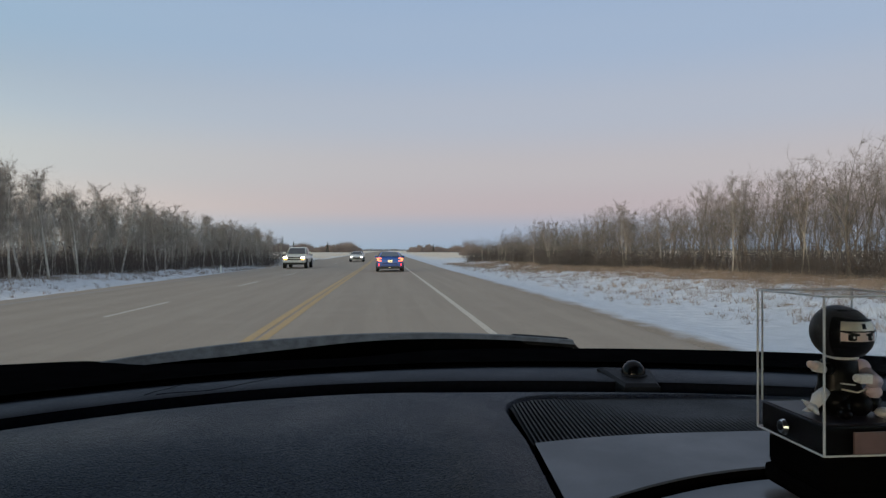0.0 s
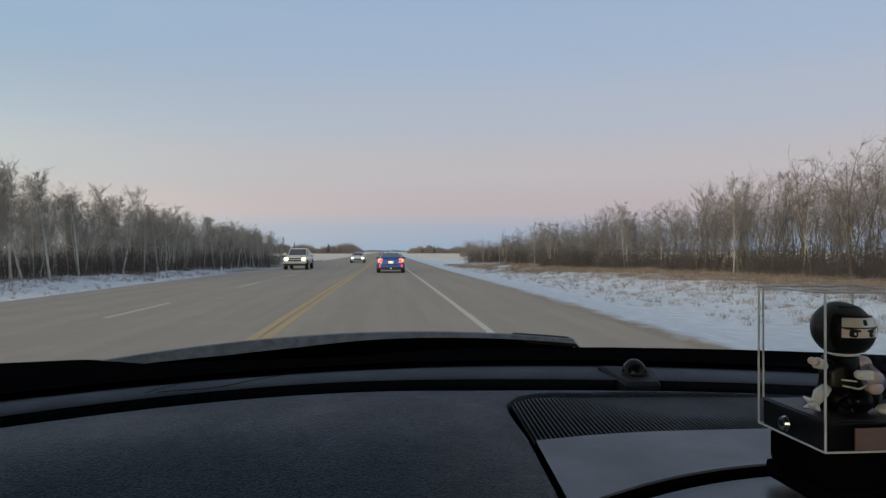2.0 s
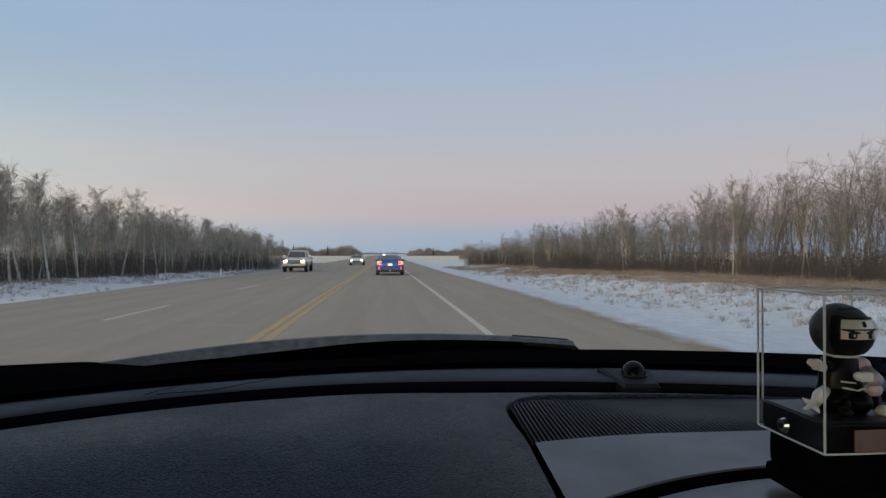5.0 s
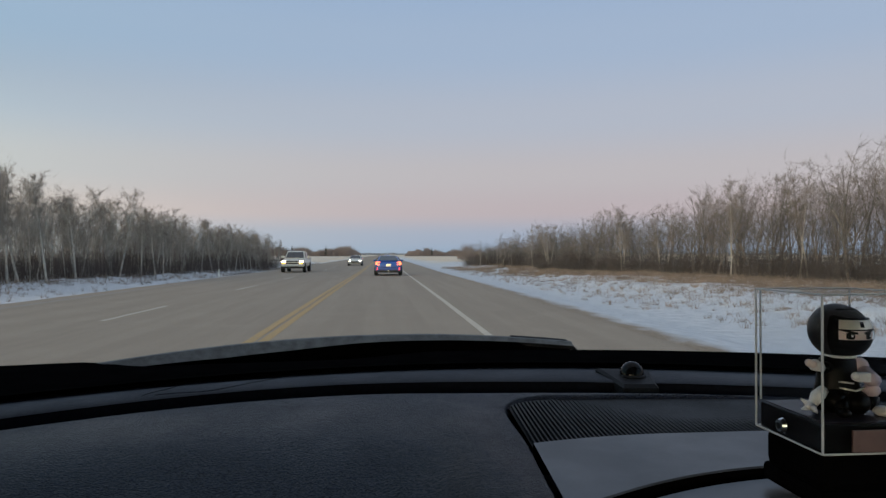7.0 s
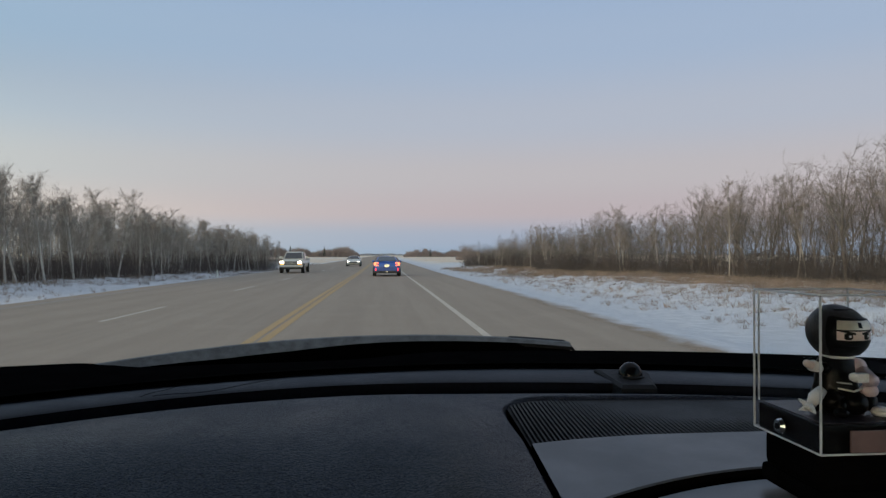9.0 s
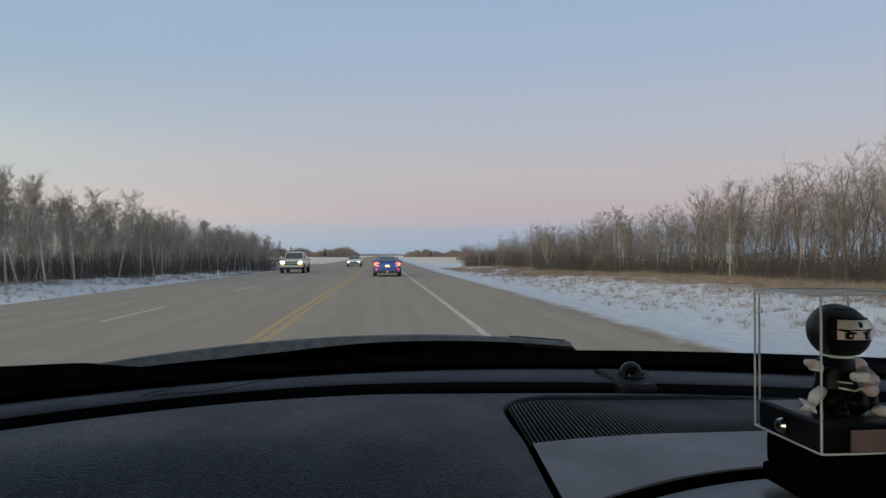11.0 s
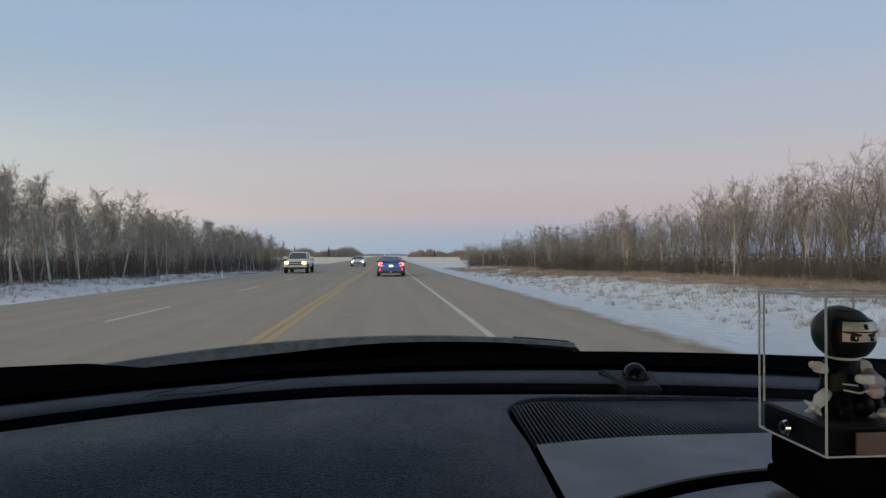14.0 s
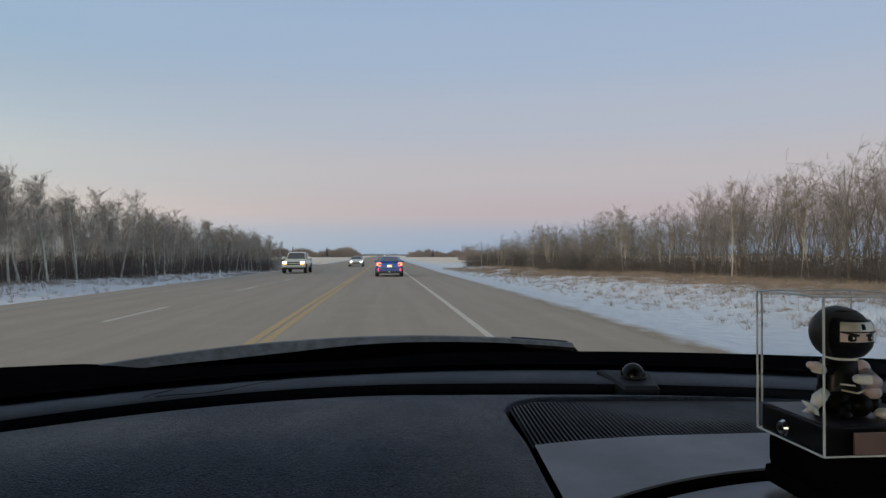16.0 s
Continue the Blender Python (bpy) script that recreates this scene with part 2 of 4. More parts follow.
def car_paint(name, c, rough=0.25):
    k = Mat(name, rough)
    P = k.obj()
    dirt = k.noise(2.2, 6, 0.7, P)
    low = k.step(axis(k, P, 2), 0.75, 0.25)
    k.color(k.mix(k.math("MULTIPLY", k.math("MULTIPLY", dirt, low), 0.8), c, (0.20, 0.18, 0.155)))
    k.b.inputs["Coat Weight"].default_value = 0.6
    k.rough(dirt, rough, rough + 0.25)
    return k.m


BLUE, SILVER = car_paint("blue_car_paint", (0.026, 0.085, 0.36)), car_paint("silver_car_paint", (0.50, 0.50, 0.49), 0.3)
TRUCK_WHITE = car_paint("dusty_white_paint", (0.60, 0.57, 0.51), 0.35)
CAR_GLASS = simple("dark_car_glass", (0.030, 0.036, 0.042), 0.10, bump=0, spec=1.0)
TYRE = simple("tyre_rubber", (0.018, 0.018, 0.018), 0.8, scale=40)
RIM = simple("alloy_rim", (0.30, 0.30, 0.31), 0.35, 0.9, 0.1, 40, 0)
TRIM = simple("black_car_trim", (0.015, 0.015, 0.016), 0.5)


def lamp_mat(name, c, e, s):
    k = Mat(name, 0.2)
    k.color(c)
    return k.glow(e, s).m


TAIL = lamp_mat("lit_tail_lamp", (0.5, 0.03, 0.02), (1.0, 0.17, 0.06), 4.2)
REFLECT = lamp_mat("lit_bumper_lamp", (0.5, 0.02, 0.03), (1.0, 0.06, 0.08), 1.8)
# the plate's own glow stands in for lamp light falling on it
PLATE_GLOW = lamp_mat("self_glowing_plate", (0.7, 0.62, 0.35), (1.0, 0.80, 0.42), 1.2)
HEAD = lamp_mat("lit_head_lamp", (0.9, 0.9, 0.85), (1.0, 0.90, 0.66), 9.0)
FAR_HEAD = lamp_mat("dazzling_head_lamp", (0.9, 0.9, 0.85), (1.0, 0.95, 0.85), 420.0)
AMBER = lamp_mat("lit_amber_lamp", (0.8, 0.4, 0.05), (1.0, 0.45, 0.05), 1.6)

# ---------------------------------------------------------------- mesh helpers
WORLD_OF = {}


def mesh_of(name, verts, faces, mats, smooth=False, index=None):
    me = bpy.data.meshes.new(name)
    me.from_pydata([tuple(v) for v in verts], [], [tuple(f) for f in faces])
    for m in (mats if isinstance(mats, (list, tuple)) else [mats]):
        me.materials.append(m)
    if index is not None:
        me.polygons.foreach_set("material_index", index)
    if smooth:
        me.polygons.foreach_set("use_smooth", [True] * len(me.polygons))
    me.update()
    return me


def thing(name, at, label, category, group="", kind=""):
    ob = new(name)
    ob.location = at
    ob.empty_display_size = 0.1
    WORLD_OF[ob.name] = Matrix.Translation(at)
    return tagged(ob, label, category, group, kind)


def part(name, geo, mat, parent=None, label="", smooth=False, index=None):
    """One mesh object, its vertices in the world, under a thing or a part."""
    ob = new(name, mesh_of(name, geo[0], geo[1], mat, smooth, index))
    WORLD_OF[ob.name] = Matrix.Identity(4)
    if parent:
        ob.parent = parent
        ob.matrix_parent_inverse = WORLD_OF[parent.name].inverted()
    return tagged(ob, label)


def join(*geos):
    v, f = [], []
    for gv, gf in geos:
        o = len(v)
        v.extend(gv)
        f.extend([tuple(i + o for i in q) for q in gf])
    return v, f


def moved(geo, m):
    return [tuple(m @ Vector(p)) for p in geo[0]], geo[1]


def box(x0, x1, y0, y1, z0, z1, bevel=0.0):
    bm = bmesh.new()
    bmesh.ops.create_cube(bm, size=1)
    for v in bm.verts:
        v.co = Vector((x0 + (v.co.x + 0.5) * (x1 - x0), y0 + (v.co.y + 0.5) * (y1 - y0), z0 + (v.co.z + 0.5) * (z1 - z0)))
    if bevel:
        bmesh.ops.bevel(bm, geom=bm.edges[:], offset=bevel, segments=2, affect="EDGES", profile=0.6)
    bm.verts.index_update()
    out = [tuple(v.co) for v in bm.verts], [tuple(v.index for v in f.verts) for f in bm.faces]
    bm.free()
    return out


def ball(c, r, seg=20, rings=12, cut=-1.0):
    v, f = [], []
    r = r if isinstance(r, tuple) else (r, r, r)
    for i in range(rings + 1):
        a = math.pi * i / rings
        zz = max(cut, math.cos(a))
        for j in range(seg):
            b = 2 * math.pi * j / seg
            v.append((c[0] + r[0] * math.sin(a) * math.cos(b), c[1] + r[1] * math.sin(a) * math.sin(b), c[2] + r[2] * zz))
    for i in range(rings):
        for j in range(seg):
            j2 = (j + 1) % seg
            f.append((i * seg + j, (i + 1) * seg + j, (i + 1) * seg + j2, i * seg + j2))
    return v, f


def tube(points, radii, sides=6, caps=True):
    v, f = [], []
    pts = [Vector(p) for p in points]
    for i, p in enumerate(pts):
        d = (pts[min(i + 1, len(pts) - 1)] - pts[max(i - 1, 0)]).normalized()
        a = d.orthogonal().normalized()
        if abs(d.z) < 0.9:
            a = d.cross(Vector((0, 0, 1))).normalized()
        b = d.cross(a)
        for s in range(sides):
            w = 2 * math.pi * s / sides
            v.append(tuple(p + (a * math.cos(w) + b * math.sin(w)) * radii[i]))
    for i in range(len(pts) - 1):
        for s in range(sides):
            s2 = (s + 1) % sides
            f.append((i * sides + s, i * sides + s2, (i + 1) * sides + s2, (i + 1) * sides + s))
    if caps:
        f.append(tuple(range(sides))[::-1])
        f.append(tuple((len(pts) - 1) * sides + s for s in range(sides)))
    return v, f


def loft(rows, closed=False, caps=False):
    """Faces between rows of points of equal length."""
    n = len(rows[0])
    v = [p for r in rows for p in r]
    f = []
    for i in range(len(rows) - 1):
        for j in range(n if closed else n - 1):
            j2 = (j + 1) % n
            f.append((i * n + j, i * n + j2, (i + 1) * n + j2, (i + 1) * n + j))
    if caps:
        f.append(tuple(range(n))[::-1])
        f.append(tuple((len(rows) - 1) * n + j for j in range(n)))
    return v, f


def spikes(base, tip, r):
    """Many thin three-sided spikes: arrays of base and tip points and base radii."""
    base, tip, r = np.asarray(base, float), np.asarray(tip, float), np.asarray(r, float)
    d = tip - base
    d /= np.linalg.norm(d, axis=1)[:, None] + 1e-9
    ref = np.where(np.abs(d[:, 2:3]) > 0.9, np.array([[1.0, 0, 0]]), np.array([[0, 0, 1.0]]))
    a = np.cross(d, ref)
    a /= np.linalg.norm(a, axis=1)[:, None] + 1e-9
    b = np.cross(d, a)
    n = len(base)
    v = np.empty((n, 4, 3))
    for s in range(3):
        w = 2 * math.pi * s / 3
        v[:, s] = base + (a * math.cos(w) + b * math.sin(w)) * r[:, None]
    v[:, 3] = tip
    o = np.arange(n)[:, None] * 4
    f = np.concatenate([o + np.array([[0, 1, 3]]), o + np.array([[1, 2, 3]]), o + np.array([[2, 0, 3]])])
    return v.reshape(-1, 3).tolist(), f.tolist()


def smooth01(a, b, x):
    q = np.clip((x - a) / (b - a), 0, 1)
    return q * q * (3 - 2 * q)


# ---------------------------------------------------------------- ground and road
ROAD_L, ROAD_R = -10.3, 4.4
rng = np.random.default_rng(7)


def dip(y):
    """The road sinks a little ahead and climbs again."""
    return -0.15 * smooth01(12.0, 62.0, y) * (1 - smooth01(110.0, 340.0, y))


def land(x, y):
    """Height of the land beside the road."""
    z = np.where(x > 0, -0.04 - 0.34 * smooth01(4.6, 7.5, x) + 0.36 * smooth01(9.5, 14.0, x),
                 -0.04 - 0.30 * smooth01(-10.4, -12.5, x) + 0.34 * smooth01(-13.5, -17.0, x))
    return np.where((x > ROAD_L + 0.3) & (x < ROAD_R - 0.3), -0.25, z) + dip(y)


def lumps(x, y):
    rough = 0.010 + 0.15 * smooth01(8.0, 12.5, x) + 0.085 * smooth01(-11.2, -12.5, x)
    out = 0.0
    for s, w in ((0.45, 1.0), (1.3, 0.7), (3.1, 0.45)):
        out += w * noise.noise(Vector((x * s, y * s * 0.8, 3.7 * s)))
    return out * rough


xs = np.concatenate([-np.geomspace(3200, 24, 26), np.arange(-23, -10.6, 0.35), [-10.5, ROAD_L + 0.25, ROAD_L + 0.5, -5, 0, ROAD_R - 0.5, ROAD_R - 0.25, ROAD_R + 0.1],
                     np.arange(4.8, 15, 0.2), np.arange(15, 25, 0.7), np.geomspace(26, 3200, 26)])
ys = np.concatenate([-np.geomspace(400, 8, 10), np.arange(-5, 8, 2.0), np.arange(8, 40, 0.25), np.arange(40, 90, 0.8), np.geomspace(91, 4200, 50)])
gx, gy = np.meshgrid(xs, ys)
gz = land(gx, gy)
for i in range(len(ys)):
    if 5 < ys[i] < 90:
        for j in range(len(xs)):
            if -24 < xs[j] < 25 and not ROAD_L - 0.1 < xs[j] < ROAD_R + 0.2:
                gz[i, j] += lumps(xs[j], ys[i])
gv = np.stack([gx, gy, gz], -1).reshape(-1, 3)
nx = len(xs)
gf = [(i * nx + j, i * nx + j + 1, (i + 1) * nx + j + 1, (i + 1) * nx + j) for i in range(len(ys) - 1) for j in range(nx - 1)]
tagged(part("ground", (gv.tolist(), gf), GROUND, smooth=True), "snow-covered verge with dead grass and pale stubble fields", "ground", kind="structure")

# road slab with a slightly ragged edge
edge_y = np.concatenate([[-300.0, -40.0], np.arange(-10, 60, 0.4), np.geomspace(61, 4100, 80)])
rows = []
for yy in edge_y:
    wob = 0.07 * noise.noise(Vector((yy * 0.9, 0.3, 0))) + 0.04 * noise.noise(Vector((yy * 3.1, 7.3, 0)))
    wob2 = 0.07 * noise.noise(Vector((yy * 0.8, 5.3, 0)))
    zz = float(dip(yy))
    rows.append([(ROAD_L + wob2, yy, zz - 0.35), (ROAD_L + wob2, yy, zz - 0.01), (ROAD_L + 0.1 + wob2, yy, zz), (-1.9, yy, zz),
                 (ROAD_R - 0.1 + wob, yy, zz), (ROAD_R + wob, yy, zz - 0.02), (ROAD_R + wob, yy, zz - 0.35)])
tagged(part("road", loft(rows), ASPHALT), "dry grey asphalt highway pale with road salt", "road", kind="structure")

lane_marks = thing("lane_markings", (0, 0, 0.004), "worn painted lane lines on the asphalt", "road marking", kind="structure")


def stripe(x0, x1, y0, y1, step=0.0):
    n = 1 if not step else max(1, int((y1 - y0) / step))
    rows = []
    for i in range(n + 1):
        yy = y0 + (y1 - y0) * i / n
        a = 0.008 * noise.noise(Vector((yy * 2.3, x0, 0)))
        zz = float(dip(yy)) + (0.004 if yy < 60 else 0.012)
        rows.append([(x0 + a, yy, zz), (x1 + a, yy, zz)])
    return [p for r in rows for p in r], [(2 * i, 2 * i + 1, 2 * i + 3, 2 * i + 2) for i in range(n)]


for x in (-2.115, -1.905):
    part("yellow_line", join(stripe(x, x + 0.150, -60, 60, 0.4), stripe(x, x + 0.150, 60, 400, 4), stripe(x, x + 0.150, 400, 2500)), YELLOW, lane_marks, "worn yellow centre line")
part("edge_line", join(stripe(1.65, 1.78, -60, 60, 0.4), stripe(1.65, 1.78, 60, 400, 4), stripe(1.65, 1.78, 400, 2500)), WHITE, lane_marks, "white edge line")
part("edge_line", join(stripe(-9.45, -9.33, -60, 60, 0.4), stripe(-9.45, -9.33, 60, 400, 4), stripe(-9.45, -9.33, 400, 2500)), FADED, lane_marks, "faded white edge line")
for i in range(40):
    y0 = 13.7 + 12.0 * (i - 2)
    part("lane_dash", stripe(-5.655, -5.555, y0, y0 + 3.9, 0.4), WHITE, lane_marks)
# ---------------------------------------------------------------- trees


def bend(start, way, length, n, curl, rr):
    """Points of a branch that wanders and turns upward."""
    p, d = Vector(start), Vector(way).normalized()
    pts = [p.copy()]
    for _ in range(n):
        d = (d + Vector((rr.uniform(-curl, curl), rr.uniform(-curl, curl), rr.uniform(-curl, curl) * 0.5 + 0.10))).normalized()
        p = p + d * (length / n)
        pts.append(p.copy())
    return pts


def twigs_on(pts, count, lo, hi, rr, out, up=0.22):
    """Fine twigs along a branch: start, end and width of each."""
    for _ in range(count):
        i = rr.randrange(len(pts) - 1)
        p = pts[i].lerp(pts[i + 1], rr.random())
        along = (pts[i + 1] - pts[i]).normalized()
        d = (along * 0.7 + Vector((rr.gauss(0, 0.7), rr.gauss(0, 0.7), rr.gauss(0, 0.5) + up))).normalized()
        q = p + d * rr.uniform(lo, hi)
        out.append((*p, *q, rr.uniform(0.0022, 0.0042)))


def slivers(rows, seed):
    """Twigs too fine for a round section: one tapering sliver each."""
    g = np.random.default_rng(seed)
    a = np.asarray(rows, float)
    d = a[:, 3:6] - a[:, 0:3]
    side = np.cross(d, g.normal(size=d.shape))
    side *= (a[:, 6] / (np.linalg.norm(side, axis=1) + 1e-9))[:, None]
    v = np.stack([a[:, 0:3] - side, a[:, 0:3] + side, a[:, 3:6]], 1)
    return v.reshape(-1, 3).tolist(), np.arange(len(a) * 3).reshape(-1, 3).tolist()


def oak_geo(height, rr, seed):
    """A bole that forks into spreading leaders with finer and finer branches."""
    limbs, tw = [], []
    r0 = 0.0105 * height + 0.010
    bole = bend((0, 0, -0.15), (rr.gauss(0, 0.12), rr.gauss(0, 0.12), 1), height * rr.uniform(0.34, 0.52), 5, 0.08, rr)
    limbs.append(tube(bole, [r0 * (1 - 0.09 * i) for i in range(6)], 6, False))
    count = rr.randrange(4, 7)
    for k in range(count):
        p = bole[-1] if k < 2 else bole[rr.randrange(2, 6)]
        a = 2 * math.pi * (k + rr.random()) / count
        steep = rr.uniform(1.9, 3.4) if k < 2 else rr.uniform(0.7, 1.7)
        length = (height * rr.uniform(0.86, 1.0) - p.z) * (1.0 if k < 2 else rr.uniform(0.55, 0.95))
        lead = bend(p, (math.cos(a), math.sin(a), steep), length, 7, 0.17, rr)
        r1 = r0 * (0.55 if k < 2 else 0.40)
        limbs.append(tube(lead, [max(0.004, r1 * (1 - 0.13 * i)) for i in range(8)], 5, False))
        for b in range(8):
            s = 0.10 + 0.88 * (b + rr.random()) / 8
            i = min(6, int(s * 7))
            q = lead[i].lerp(lead[i + 1], s * 7 - i)
            c = rr.uniform(0, 2 * math.pi)
            blen = height * 0.24 * (1.15 - 0.6 * s) * rr.uniform(0.6, 1.3)
            arm = bend(q, (math.cos(c), math.sin(c), rr.uniform(0.1, 1.4)), blen, 4, 0.24, rr)
            rb = max(0.006, r1 * (1 - 0.8 * s) * 0.5)
            limbs.append(tube(arm, [max(0.003, rb * (1 - 0.22 * j)) for j in range(5)], 3, False))
            for j in range(3):
                sub = bend(arm[rr.randrange(1, 5)], (rr.gauss(0, 0.8), rr.gauss(0, 0.8), rr.uniform(0.0, 1.0)), blen * rr.uniform(0.35, 0.75), 2, 0.28, rr)
                if j < 2:
                    limbs.append(tube(sub, [0.0055, 0.004, 0.002], 3, False))
                twigs_on(sub, 18, 0.08, 0.36, rr, tw)
            twigs_on(arm, 22, 0.10, 0.38, rr, tw)
        twigs_on(lead[2:], 34, 0.10, 0.42, rr, tw)
    return join(*limbs), slivers(tw, seed)


def tree_geo(height, kind, seed, rich=1.0):
    """Geometry of a bare tree: trunk and limbs, and a crown of fine twigs."""
    rr = random.Random(seed)
    limbs, tw = [], []
    if kind == "aspen":
        trunk = bend((0, 0, -0.15), (rr.gauss(0, 0.14), rr.gauss(0, 0.14), 1), height * 0.82, 9, 0.06, rr)
        r0 = 0.0085 * height + 0.014
        nb, lo_h, reach, rise, taper = int(22 * rich), 0.28, 0.21, 1.25, 0.58
    elif kind == "pale_oak":
        trunk = bend((0, 0, -0.15), (rr.gauss(0, 0.13), rr.gauss(0, 0.13), 1), height * 0.86, 9, 0.08, rr)
        r0 = 0.0068 * height + 0.010
        nb, lo_h, reach, rise, taper = 15, 0.36, 0.19, 1.3, 0.5
    else:
        return oak_geo(height, rr, seed)
    limbs.append(tube(trunk, [r0 * (1 - 0.86 * i / 9) for i in range(10)], 6, False))
    n = len(trunk) - 1
    for b in range(nb):
        s = lo_h + (0.98 - lo_h) * ((b + rr.random()) / nb) ** 0.9
        i = min(n - 1, int(s * n))
        p = trunk[i].lerp(trunk[i + 1], s * n - i)
        a = rr.uniform(0, 2 * math.pi)
        length = height * reach * (1.2 - taper * s) * rr.uniform(0.6, 1.25)
        pts = bend(p, (math.cos(a), math.sin(a), rise * rr.uniform(0.5, 1.5)), length, 4, 0.13, rr)
        rb = r0 * (1 - 0.8 * s) * 0.38
        limbs.append(tube(pts, [max(0.003, rb * (1 - 0.235 * j)) for j in range(5)], 4, False))
        for _ in range(4):
            q = pts[rr.randrange(1, 5)]
            sub = bend(q, (rr.gauss(0, 0.8), rr.gauss(0, 0.8), rr.uniform(0.0, 1.0)), length * rr.uniform(0.3, 0.65), 2, 0.25, rr)
            limbs.append(tube(sub, [max(0.0035, rb * 0.45 * (1 - 0.40 * j)) for j in range(3)], 3, False))
            twigs_on(sub, int(37 * rich), 0.08, 0.36, rr, tw)
        twigs_on(pts[-2:], int(14 * rich), 0.08, 0.32, rr, tw)
        twigs_on(pts, int(30 * rich), 0.10, 0.40, rr, tw)
    twigs_on(trunk[int(n * lo_h):], int(40 * rich), 0.2, 0.6, rr, tw)
    return join(*limbs), slivers(tw, seed)


SPECIES = {
    "aspen": (ASPEN, TWIG_A, "bare young aspen with a pale trunk in the snowy roadside wood", "woods on the far side of the road"),
    "oak": (OAK, TWIG_O, "bare grey-brown tree with spreading limbs behind dead grass", "woods beside the verge"),
    "pale_oak": (PALE, TWIG_O, "slim bare tree with a pale leaning trunk before the brush", "woods beside the verge"),
}
PROTO = {}
HOME = {}
for kind in SPECIES:
    mat, tw, label, group = SPECIES[kind]
    PROTO[kind] = []
    for v in range(9):
        g_trunk, g_crown = tree_geo(6.0, kind, 100 + v + {"aspen": 0, "oak": 50, "pale_oak": 80}[kind])
        PROTO[kind].append((mesh_of("trunk", *g_trunk, mat), mesh_of("crown", *g_crown, tw)))


def plant(kind, x, y, h, turn, pick):
    mat, tw, label, group = SPECIES[kind]
    t = new("tree")
    t.matrix_basis = Matrix.Translation((x, y, float(land(np.float64(x), y)) - 0.02)) @ Matrix.Rotation(turn, 4, "Z") @ Matrix.Diagonal((h / 6.0 * 0.95, h / 6.0 * 0.95, h / 6.0, 1))
    tagged(t, label, "tree", group)
    a, b = PROTO[kind][pick]
    for nm, me in (("trunk", a), ("crown", b)):
        ob = new(nm, me)
        ob.parent = t
    return t


def front_left(y):
    return -18.5 + 5.0 * np.clip((y - 25) / 62, 0, 1)


def front_right(y):
    return float(np.interp(y, [20, 39, 57, 75, 100], [21.5, 20.5, 16.5, 14.5, 13.5]))


def h_left(y):
    return float(np.interp(y, [25, 40, 55, 68, 80, 88], [6.6, 6.1, 5.6, 5.1, 4.8, 4.0]))


def h_right(y):
    return float(np.interp(y, [20, 30, 36, 45, 55, 75, 95], [7.4, 7.1, 6.6, 6.1, 5.4, 4.2, 2.9]))


wood_rng = random.Random(5)
for i in range(145):
    y = 22 + 66 * (i + wood_rng.random()) / 145
    depth = abs(wood_rng.gauss(0, 1)) * 3.2 - 0.7
    x = front_left(y) - depth
    plant("aspen" if wood_rng.random() < 0.95 else "oak", x, y, h_left(y) * wood_rng.uniform(0.85, 1.08), wood_rng.uniform(0, 6.28), wood_rng.randrange(9))
for i in range(160):
    y = 20 + 76 * ((i + wood_rng.random()) / 160) ** 1.12
    x = front_right(y) + abs(wood_rng.gauss(0, 1)) * 3.6
    slim = wood_rng.random() < 0.13
    for k in range(wood_rng.randrange(1, 4) if slim else 1):
        plant("pale_oak" if slim else "oak", x - (1.2 if slim else 0.0) + k * wood_rng.uniform(-0.8, 0.8), y + k * wood_rng.uniform(0.2, 0.9),
              h_right(y) * wood_rng.uniform(0.70, 1.06), wood_rng.uniform(0, 6.28), wood_rng.randrange(9))


def sapling_wood(label, kind, front, side, y0, y1, n, height, deep, seed):
    """The deeper wood: slim stems crowded behind the front rows, each with its own twigs."""
    g = np.random.default_rng(seed)
    mat, tw, _, _ = SPECIES[kind]
    y = g.uniform(y0, y1, n)
    x = np.array([front(a) for a in y]) + side * g.uniform(0.5, deep, n)
    h = np.array([height(a) for a in y]) * g.uniform(0.55, 1.02, n)
    base = np.stack([x, y, land(x, y) - 0.05], 1)
    lean = np.stack([g.normal(0, 0.11, n), g.normal(0, 0.11, n), np.ones(n)], 1)
    tip = base + lean * h[:, None] * 0.95
    per = 180
    s = 0.10 + 0.90 * g.random((n, per)) ** 0.7
    p = base[:, None] + (tip - base)[:, None] * s[..., None]
    wide = (0.19 * h[:, None] * (1.0 - 0.7 * np.abs(s - 0.7)))[..., None]
    p = p + g.normal(0, 0.55, (n, per, 3)) * wide * np.array([1, 1, 0.3])
    d = g.normal(0, 1, (n, per, 3)) * np.array([0.6, 0.6, 0.55]) + np.array([0, 0, 0.25])
    q = p + d * g.uniform(0.10, 0.42, (n, per, 1))
    rows = np.concatenate([p.reshape(-1, 3), q.reshape(-1, 3), g.uniform(0.004, 0.009, (n * per, 1))], 1)
    t = thing("deeper_woods", (float(base[0, 0]), float(base[0, 1]), float(base[0, 2])), label, "woods", kind="stuff")
    part("stems", spikes(base, tip, 0.0055 * h + 0.006), mat, t)
    part("twigs", slivers(rows, seed), tw, t)


sapling_wood("dense bare aspen wood in winter", "aspen", front_left, -1, 20, 88, 1250, h_left, 15, 41)
sapling_wood("bare brown wood in winter", "oak", front_right, 1, 18, 97, 1000, h_right, 15, 42)


